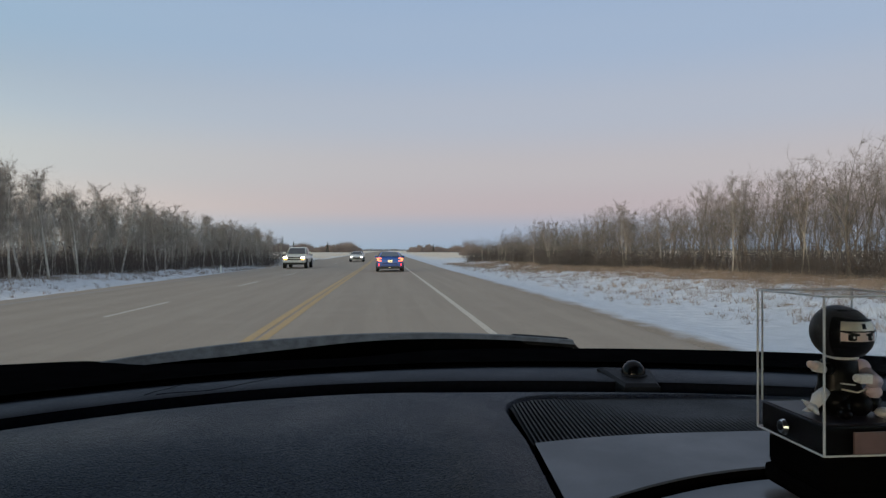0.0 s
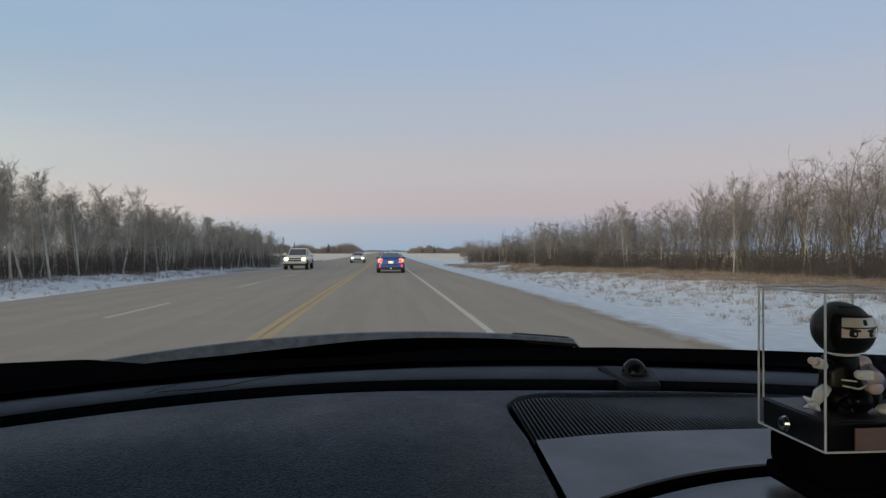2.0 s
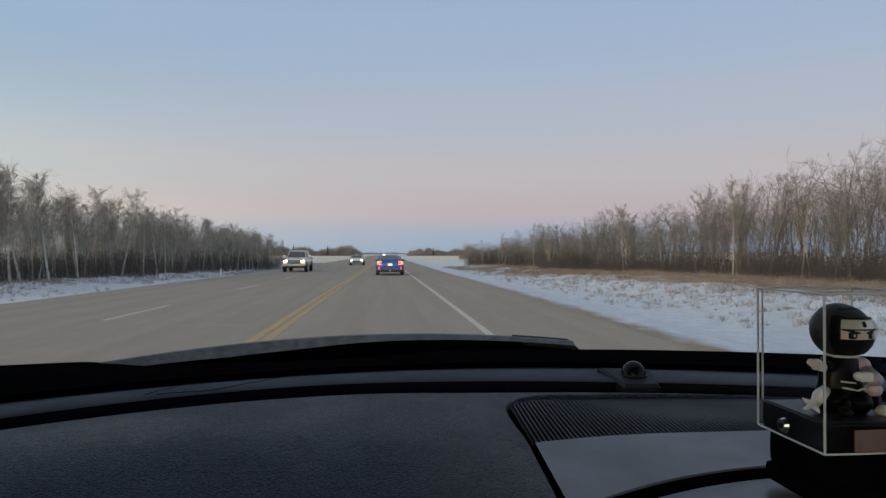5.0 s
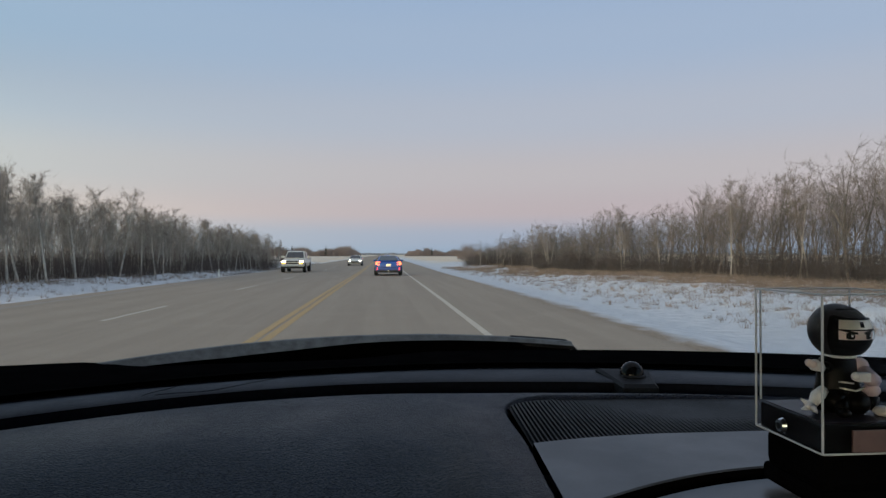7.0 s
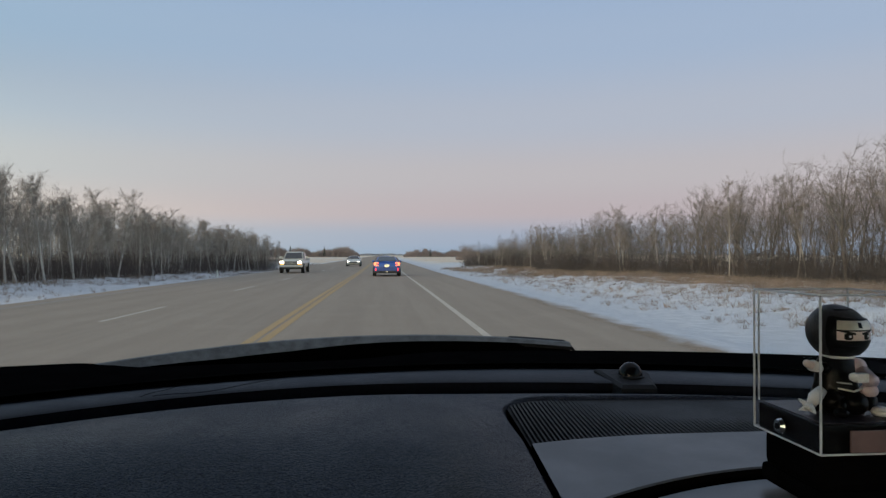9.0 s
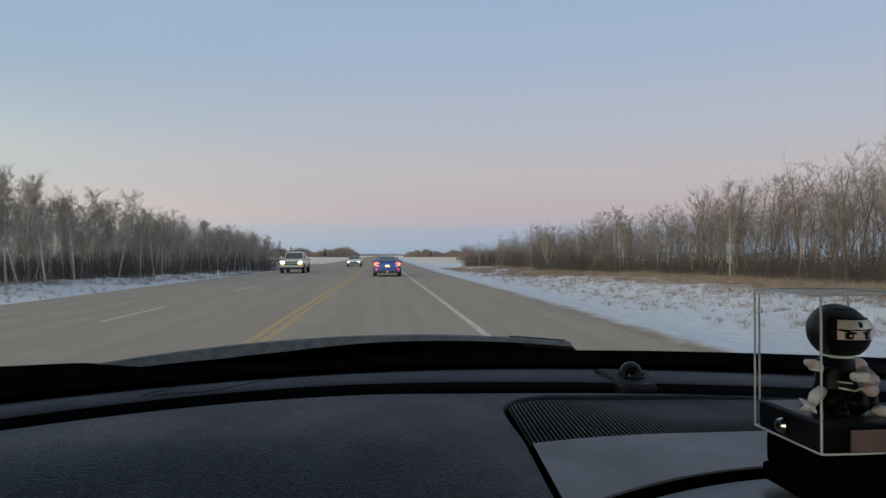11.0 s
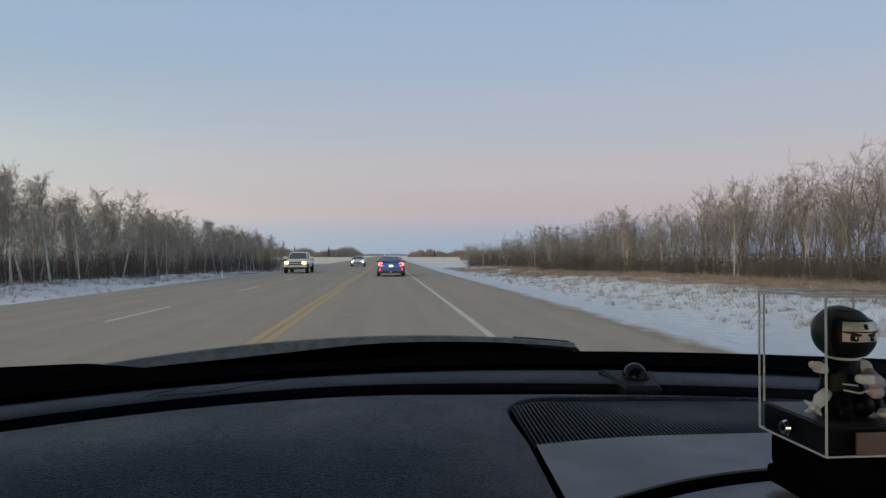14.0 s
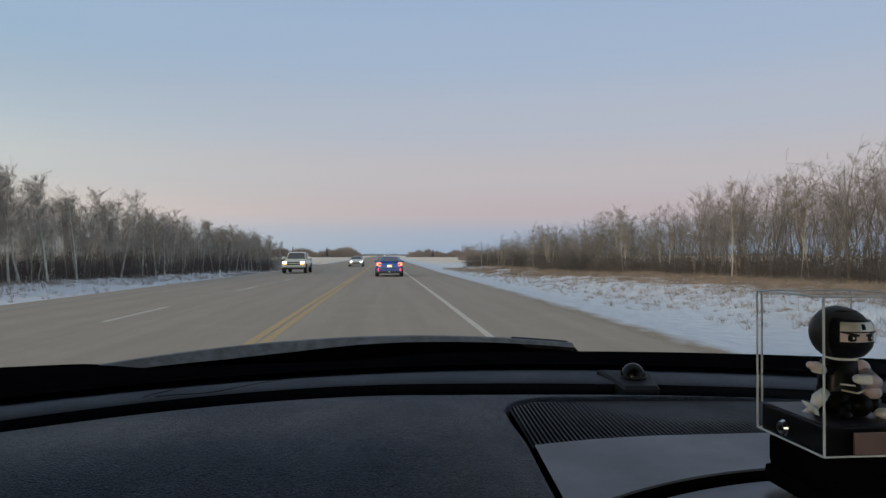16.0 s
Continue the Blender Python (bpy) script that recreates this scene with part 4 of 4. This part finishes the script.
def recess(x, y):
    """1 inside the tray recess, 0 on the pad, with rounded far corner."""
    x = x + 0.06 * max(0.0, 0.57 - y)
    cx, r = RX + 0.055, 0.055
    cy = rim_y(cx) - r
    far_edge = rim_y(x)
    if x < cx and y > cy:
        d = r - math.hypot(x - cx, y - cy)
    else:
        d = min(x - RX, far_edge - y)
    shoulder = float(smooth01(-0.030, 0.0, np.float64(x - RX))) * float(smooth01(RY + 0.02, RY - 0.09, np.float64(y)))
    return 0.12 * shoulder + (1 - 0.12 * shoulder) * float(smooth01(-0.003, 0.008, np.float64(d)))


px = np.concatenate([np.arange(L + 0.06, 0.06, 0.02), np.arange(0.06, 0.24, 0.0022), np.arange(0.24, R - 0.06, 0.02)])
NV = 150
rows = []
for i in range(NV + 1):
    v = i / NV
    row = []
    for x in px:
        ye = pad_y(x)
        y = 0.30 + (ye - 0.30) * v
        d = ye - y
        z = 1.175 + (0.15 * d - 0.95 * d * d) * float(smooth01(0.13, -0.02, np.float64(x)))
        z -= 0.05 * recess(x, y)
        z += 0.0060 * math.exp(-((x - RX + 0.05 + 0.06 * max(0.0, 0.57 - y)) / 0.020) ** 2) * float(smooth01(RY - 0.02, RY - 0.12, np.float64(y)))
        z -= 0.003 * float(smooth01(0.008, 0.0, np.float64(ye - y)))
        row.append((float(x), float(y), z))
    rows.append(row)
rows.append([(x, y + 0.004, 1.120) for x, y, z in rows[-1]])
rows.insert(0, [(x, y - 0.03, 1.05) for x, y, z in rows[0]])
part("top_pad", loft(rows), PAD, dash, "grained black soft-touch top", smooth=True)

cols = np.linspace(L + 0.06, R - 0.06, 90)
# the groove's shade is put into this floor's black
part("groove_floor", loft([[(x, pad_y(x) - 0.01, 1.125) for x in cols], [(x, lip_y(x) + 0.01, 1.125) for x in cols]]), FLAT_BLACK, dash)
part("front_shelf", loft([[(x, lip_y(x), 1.1795) for x in cols], [(x, lip_y(x) + 0.003, 1.1812) for x in cols],
                          [(x, lip_y(x) + 0.03, 1.1835) for x in cols], [(x, (lip_y(x) + frit_y(x)) / 2 + 0.01, 1.1838) for x in cols], [(x, frit_y(x), 1.1815) for x in cols], [(x, frit_y(x) + 0.05, 1.178) for x in cols]]), SHELF, dash, "smooth dark shelf below the windscreen", smooth=True)
part("groove_wall", loft([[(x, lip_y(x) + 0.002, 1.11) for x in cols], [(x, lip_y(x) + 0.001, 1.1785) for x in cols]]), GROOVE, dash)
part("glass_border", loft([[(x, frit_y(x) + 0.004, 1.189) for x in cols], [(x, (frit_y(x) + cowl_y(x)) / 2, 1.192 - 0.006 * under_wiper(x)) for x in cols], [(x, cowl_y(x) - 0.022 * under_wiper(x), 1.190 - 0.006 * under_wiper(x)) for x in cols],
                           [(x, cowl_y(x) - 0.012 * under_wiper(x) + 0.004, 1.10) for x in cols]]), FLAT_BLACK, dash, "black border at the foot of the windscreen")

# satin tray and lower panel in the recess


def tray_front(x):
    return 0.492 - 1.9 * max(0.0, 0.33 - x) ** 2


tx = np.linspace(0.131, R - 0.08, 60)


def slab(near, far, z, name, mat, label):
    r = 0.0013

    def lean(x, y):
        return x - 0.07 * (0.57 - y) * (tx[-1] - x) / (tx[-1] - tx[0])

    a = [[(x, near(x), z - 0.03) for x in tx], [(x, near(x), z - r) for x in tx], [(x, near(x) + r, z) for x in tx], [(x, far(x) - r * 0.5, z) for x in tx], [(x, far(x), z - r) for x in tx], [(x, far(x), z - 0.03) for x in tx]]
    a = [[(lean(x, y), y, zz) for x, y, zz in row] for row in a]
    n = len(tx) - 1
    # upright sides in flat black: gap shade painted onto the panel
    return part(name, loft(a), [mat, FLAT_BLACK], dash, label, index=[1] * n + [0] * (3 * n) + [1] * n)


def tray_far(x):
    return 0.590 - 1.05 * max(0.0, 0.27 - x) ** 2


slab(lambda x: tray_front(x), tray_far, 1.165, "tray_panel", TRAY, "satin grey-black tray panel")
slab(lambda x: 0.30, lambda x: tray_front(x) - 0.012, 1.160, "lower_panel", TRAY, "satin lower panel")
# black sheet painting the shade below the panels
part("recess_floor", box(0.124, R - 0.07, 0.31, 0.62, 1.112, 1.120), FLAT_BLACK, dash)

# ribbed grille: each rib a bar along the car
grille = part("grille", loft([[(x, tray_far(x) + 0.002, 1.1605) for x in tx], [(x, rim_y(x) - 0.001, 1.1705) for x in tx], [(x, rim_y(x), 1.13) for x in tx]]), RIB, dash, "ribbed black speaker grille")
rib_len = 0.10
rib_mesh = mesh_of("rib", [(-0.0013, 0, 0), (0.0013, 0, 0), (0.0013, rib_len, 0.010), (-0.0013, rib_len, 0.010),
                           (-0.0007, 0, 0.0035), (0.0007, 0, 0.0035), (0.0007, rib_len, 0.0125), (-0.0007, rib_len, 0.0125)],
                   [(0, 1, 5, 4), (1, 2, 6, 5), (2, 3, 7, 6), (3, 0, 4, 7), (4, 5, 6, 7)], RIB)
for i in range(140):
    x = 0.1335 + i * 0.0046
    near = tray_far(x) + 0.002
    far = rim_y(x) - 0.001
    if x < RX + 0.055:
        far = rim_y(RX + 0.055) - 0.055 + math.sqrt(max(0, 0.055 ** 2 - (x - RX - 0.055) ** 2)) - 0.006
    ob = new("rib", rib_mesh)
    ob.parent = grille
    ob.location, ob.scale = (x, near, 1.1605), (1, (far - near) / rib_len, max(0.62, 1 - 2.4 * (x - 0.14)))
    ob.parent = grille

# light sensor on its bracket
sensor = part("light_sensor", loft([[(0.273, 0.733, 1.12), (0.316, 0.730, 1.12), (0.331, 0.800, 1.16), (0.263, 0.806, 1.16)],
                                    [(0.274, 0.734, 1.177), (0.315, 0.731, 1.177), (0.328, 0.792, 1.1855), (0.263, 0.800, 1.1870)],
                                    [(0.277, 0.738, 1.181), (0.312, 0.735, 1.181), (0.324, 0.788, 1.1880), (0.267, 0.796, 1.1892)]], closed=True, caps=True), BRACKET, dash, "wedge-shaped sensor bracket")
part("sensor_dome", ball((0.298, 0.770, 1.1852), (0.0145, 0.0145, 0.0165), 28, 16), GLOSS_BLACK, sensor, "glossy black dome", smooth=True)
part("dome_ring", ball((0.298, 0.770, 1.1848), (0.0165, 0.0165, 0.004), 28, 8), BRACKET, sensor, smooth=True)

# ---------------------------------------------------------------- windscreen


def pane_y(x, z):
    return 0.905 - 0.642 * (z - 1.185) - 0.30 * (x - 0.05) ** 2


pane_x = np.linspace(L + 0.14, R - 0.14, 24)
windscreen = part("windscreen", loft([[(x, pane_y(x, z), z) for x in pane_x] for z in np.linspace(1.186, 1.665, 8)]), PANE, cabin, "clear raked windscreen", smooth=True)
windscreen.visible_shadow = False

# ---------------------------------------------------------------- wiper outside the glass


def wiper_z(x):
    return 1.211 - (0.135 if x < 0.03 else 0.14) * (x - 0.03) ** 2


def wiper_y(x):
    return 0.990 - 0.6 * (x - 0.03) ** 2


wiper = thing("windscreen_wiper", (0.0, 0.98, 1.19), "parked black wiper with a worn grey spoiler", "wiper")
wx = np.linspace(-0.372, 0.276, 60)
part("blade", loft([[(x, wiper_y(x), wiper_z(x) - 0.004), (x, wiper_y(x) + 0.012, wiper_z(x) - 0.004), (x, wiper_y(x) + 0.012, 1.165), (x, wiper_y(x), 1.165)] for x in wx], closed=True, caps=True), FLAT_BLACK, wiper, "black rubber blade")


def spoiler_drop(x):
    return float(np.interp(x, [-0.372, -0.34, -0.22, -0.13, -0.04, 0.02, 0.18, 0.28], [0.006, 0.011, 0.0150, 0.0140, 0.0100, 0.0085, 0.0065, 0.006]))


part("spoiler", loft([[(x, wiper_y(x) - 0.006 - 1.0 * spoiler_drop(x), wiper_z(x) - spoiler_drop(x)) for x in wx], [(x, wiper_y(x) - 0.005, wiper_z(x) - 0.001) for x in wx], [(x, wiper_y(x) + 0.001, wiper_z(x)) for x in wx], [(x, wiper_y(x) + 0.012, wiper_z(x) - 0.004) for x in wx]]), WIPER, wiper, "grey weathered spoiler strip")
ex = np.linspace(0.190, 0.284, 14)
part("end_cap", loft([[(x, wiper_y(x) - 0.007, wiper_z(x) - 0.012 + 0.010 * max(0, (0.208 - x) / 0.018)) for x in ex], [(x, wiper_y(x) - 0.006, wiper_z(x) - 0.002 - 0.012 * max(0, (x - 0.268) / 0.016) ** 2) for x in ex],
                      [(x, wiper_y(x) + 0.004, wiper_z(x) + 0.0015 - 0.012 * max(0, (x - 0.268) / 0.016) ** 2) for x in ex], [(x, wiper_y(x) + 0.014, wiper_z(x) - 0.012) for x in ex]], caps=True), CAP, wiper, "dark plastic end cap")

# ---------------------------------------------------------------- display case and toy
BX0, BX1, BY0, BY1, BZ0, BZ1 = 0.2785, 0.3535, 0.396, 0.471, 1.203, 1.304
mount = thing("case_mount", (0.315, 0.43, 1.16), "black sticky mount under the display case", "mount")
part("pad", box(0.281, 0.35, 0.400, 0.468, 1.1645, 1.178, 0.004), FLAT_BLACK, mount)
part("block", box(0.2825, 0.349, 0.401, 0.466, 1.176, 1.203, 0.006), FLAT_BLACK, mount)

case = thing("display_case", (0.316, 0.43, 1.203), "clear acrylic display case with a black base and pink plaque", "display case")
part("base", box(BX0 + 0.002, BX1 - 0.002, BY0 + 0.002, BY1 - 0.002, BZ0, BZ0 + 0.0185, 0.0015), BASE_BLACK, case, "black base")
TH = 0.0016
for nm, b in (("side_wall", (BX0, BX0 + TH, BY0, BY1, BZ0, BZ1)), ("side_wall", (BX1 - TH, BX1, BY0, BY1, BZ0, BZ1)), ("front_wall", (BX0 + TH, BX1 - TH, BY0, BY0 + TH, BZ0, BZ1)),
              ("back_wall", (BX0 + TH, BX1 - TH, BY1 - TH, BY1, BZ0, BZ1)), ("lid", (BX0, BX1, BY0, BY1, BZ1 + 0.0002, BZ1 + 0.002))):
    o = part(nm, box(*b), ACRYLIC, case)
    o.visible_shadow = False
# thin pale strips laid along the case as its edge highlights
E_ = 0.00065
part("inner_edge", box(BX0 + 0.0030, BX0 + 0.0042, BY1 - 0.0004, BY1 + 0.0004, BZ0 + 0.019, BZ1), EDGE_GLINT, case)
for x in (BX0, BX1):
    for y in (BY0, BY1):
        part("corner_edge", box(x - E_, x + E_, y - E_, y + E_, BZ0, BZ1, 0.0004), EDGE_GLINT, case)
    for z in (BZ0, BZ1 + 0.001):
        part("rim_edge", box(x - E_, x + E_, BY0, BY1, z - E_, z + E_, 0.0004), EDGE_GLINT, case)
for y in (BY0, BY1):
    for z in (BZ0, BZ1 + 0.001):
        part("rim_edge", box(BX0, BX1, y - E_, y + E_, z - E_, z + E_, 0.0004), EDGE_GLINT, case)
part("base_plate", box(BX0 + 0.004, BX1 - 0.004, BY0 + 0.004, BY1 - 0.004, BZ0 + 0.0183, BZ0 + 0.0192, 0.0003), BASE_TOP, case, "glossy dark plate on the base")
part("plaque", box(0.2975, 0.345, BY0 - 0.0022, BY0 - 0.0006, 1.2045, 1.2185, 0.0004), PLAQUE, case, "dull pink plaque")
screw = part("screw", tube([(BX0 - 0.0012, 0.4365, 1.2115), (BX0 - 0.004, 0.4365, 1.2115)], [0.0054, 0.0042], 20), CHROME, case, "chrome screw head")
part("screw_slot", tube([(BX0 - 0.0038, 0.4365, 1.2115), (BX0 - 0.0046, 0.4365, 1.2115)], [0.0022, 0.0022], 10), BASE_BLACK, screw)

# the toy: one plain mesh in black, white and pale vinyl
toy_v, toy_f, toy_i = [], [], []


def add_toy(geo, mat):
    o = len(toy_v)
    toy_v.extend(geo[0])
    toy_f.extend([tuple(i + o for i in q) for q in geo[1]])
    toy_i.extend([mat] * len(geo[1]))


HC = Vector((0.3190, 0.434, 1.2768))
HR = (0.0176, 0.0182, 0.0186)
add_toy(ball(HC, HR, 32, 20), 5)
add_toy(ball(HC + Vector((-0.0016, 0.003, 0.0006)), (0.0178, 0.0180, 0.0188), 32, 20), 5)
FACE = Vector((-0.13, -1.0, -0.02)).normalized()
side_f = FACE.cross(Vector((0, 0, 1))).normalized()


def band(z0, z1, a0, a1, out, n=16):
    """A strip of the head between two heights and two angles from the face, raised by out."""
    z0, z1, rows = z0 + 0.0022, z1 + 0.0022, []
    for i in range(6):
        z = z0 + (z1 - z0) * i / 5
        r = HR[0] * math.sqrt(max(0.05, 1 - (z / HR[2]) ** 2)) + out
        rows.append([tuple(HC + FACE * (r * math.cos(a)) + side_f * (r * math.sin(a)) + Vector((0, 0, z))) for a in np.linspace(a0, a1, n)])
    return loft(rows)


# black front of the hood, pale face, silver brow plate and black mask
add_toy(band(-0.0172, 0.0145, -1.25, 0.96, 0.0009, 24), 0)
add_toy(band(-0.0060, 0.0020, -0.86, 0.62, 0.0014), 2)
add_toy(band(0.0014, 0.0076, -0.84, 0.58, 0.0018), 3)
add_toy(band(0.0006, 0.0015, -0.86, 0.62, 0.0022), 0)
add_toy(band(0.0028, 0.0064, -0.30, -0.14, 0.0023, 5), 0)
add_toy(band(0.0076, 0.0090, -0.90, 0.66, 0.0024), 0)
add_toy(band(-0.0168, -0.0056, -1.10, 0.90, 0.0019), 0)
for z0, z1, a in ((-0.0060, 0.0082, -0.88), (-0.0060, 0.0082, 0.62)):
    add_toy(band(z0, z1, a - 0.05, a + 0.05, 0.0024, 5), 0)
for s, way in ((0.20, 1), (-0.50, -1)):
    # black iris with a pale glint, and a brow that falls towards the nose
    add_toy(band(-0.0052, -0.0006, s - 0.10, s + 0.10, 0.0018, 8), 0)
    add_toy(band(-0.0046, -0.0010, s - 0.14, s + 0.14, 0.0017, 8), 0)
    add_toy(band(-0.0036, -0.0020, s - 0.075, s - 0.01, 0.0021, 4), 1)
    for i in range(7):
        q = s + way * (0.26 - 0.075 * i)
        add_toy(band(0.0002 - 0.00032 * i, 0.0016 - 0.00030 * i, q - 0.045, q + 0.045, 0.0020, 4), 0)
FZ = BZ0 + 0.0185
add_toy(loft([[(0.3165 + 1.14 * r * math.cos(a), 0.434 + r * 0.85 * math.sin(a), z) for a in np.linspace(0, 2 * math.pi, 24, endpoint=False)]
              for z, r in ((FZ, 0.0130), (FZ + 0.004, 0.0150), (FZ + 0.012, 0.0150), (FZ + 0.020, 0.0128), (FZ + 0.028, 0.0125), (FZ + 0.036, 0.0110), (FZ + 0.041, 0.0050))], closed=True, caps=True), 0)
# raised arm, folded arm, cloth ends and feet
add_toy(tube([(0.3065, 0.430, FZ + 0.031), (0.2995, 0.427, FZ + 0.031)], [0.0042, 0.0040], 10), 0)
add_toy(tube([(0.3010, 0.4275, FZ + 0.0310), (0.2930, 0.4256, FZ + 0.0337)], [0.0030, 0.0041], 10), 1)
add_toy(tube([(0.2935, 0.4257, FZ + 0.0336), (0.2895, 0.4247, FZ + 0.0350)], [0.0027, 0.0024], 9), 2)
add_toy(ball((0.2888, 0.4245, FZ + 0.0353), 0.0026, 10, 8), 2)
add_toy(ball((0.3295, 0.430, FZ + 0.031), (0.0062, 0.006, 0.0065), 14, 10), 4)
add_toy(tube([(0.3295, 0.428, FZ + 0.029), (0.3320, 0.420, FZ + 0.023), (0.3250, 0.416, FZ + 0.026)], [0.0055, 0.0052, 0.0040], 10), 4)
add_toy(box(0.3165, 0.3252, 0.4128, 0.4185, FZ + 0.0235, FZ + 0.0298, 0.0009), 1)
add_toy(ball((0.3155, 0.4150, FZ + 0.0272), (0.0030, 0.0028, 0.0030), 10, 8), 1)
add_toy(ball((0.3320, 0.422, FZ + 0.0165), (0.0058, 0.0055, 0.0050), 12, 8), 4)
add_toy(tube([(0.3020, 0.4285, FZ + 0.015), (0.2955, 0.426, FZ + 0.012), (0.2910, 0.424, FZ + 0.007)], [0.0042, 0.0044, 0.0030], 10), 1)
for dx, dy, dz in ((-0.0105, -0.004, 0.0012), (-0.0095, 0.002, 0.0052), (-0.004, -0.010, -0.002), (-0.006, 0.005, -0.003)):
    add_toy(tube([(0.2895, 0.4230, FZ + 0.006), (0.2895 + 0.7 * dx, 0.4230 + dy, FZ + 0.006 + dz)], [0.0032, 0.0005], 6), 1)
add_toy(tube([(0.312, 0.424, FZ + 0.009), (0.306, 0.416, FZ + 0.005)], [0.0055, 0.0042], 10), 0)
add_toy(ball((0.3055, 0.4135, FZ + 0.0035), (0.0045, 0.0055, 0.0035), 12, 8), 0)
add_toy(tube([(0.328, 0.428, FZ + 0.010), (0.3335, 0.419, FZ + 0.0075)], [0.0062, 0.0052], 10), 0)
add_toy(ball((0.3350, 0.4150, FZ + 0.0036), (0.0062, 0.0068, 0.0036), 12, 8), 1)
# two hair-thin pale tubes drawing the faint glints on the black robe
add_toy(tube([(0.3090, 0.4215, FZ + 0.0185), (0.3190, 0.4195, FZ + 0.0165), (0.3310, 0.4225, FZ + 0.0190)], [0.0007] * 3, 6), 3)
add_toy(tube([(0.3085, 0.4220, FZ + 0.0225), (0.3180, 0.4200, FZ + 0.0215)], [0.0006] * 2, 6), 1)
# knees under the robe and the pale collar
add_toy(ball((0.3085, 0.4265, FZ + 0.0085), (0.0088, 0.0085, 0.0088), 18, 12), 0)
add_toy(ball((0.3215, 0.4225, FZ + 0.0080), (0.0090, 0.0085, 0.0082), 18, 12), 0)
add_toy(tube([(0.3180 + 0.0098 * math.cos(a), 0.4335 + 0.0085 * math.sin(a), FZ + 0.0385) for a in np.linspace(0, 2 * math.pi, 25)], [0.0010] * 25, 6), 1)
tagged(part("toy_figurine", (toy_v, toy_f), [TOY_BLACK, TOY_WHITE, TOY_PALE, TOY_BAND, TOY_PINK, TOY_HOOD], smooth=True, index=toy_i), "small black and white vinyl toy figurine inside the clear case", "toy figurine")

# stray hairs lying on the shelf
for span, lift, bow in (((-0.247, 0.700, -0.214, 0.772), 0.0, 0.006), ((-0.236, 0.703, -0.120, 0.795), 0.0, -0.020)):
    x0, y0, x1, y1 = span
    hair_pts = [(x0 + (x1 - x0) * i / 12, y0 + (y1 - y0) * i / 12 + bow * math.sin(math.pi * i / 12), 1.1855 + 0.0006 * math.sin(i * 0.9)) for i in range(13)]
    tagged(part("thread", tube(hair_pts, [0.00035] * 13, 5), FLAT_BLACK), "fine dark thread lying on the dashboard shelf", "thread")
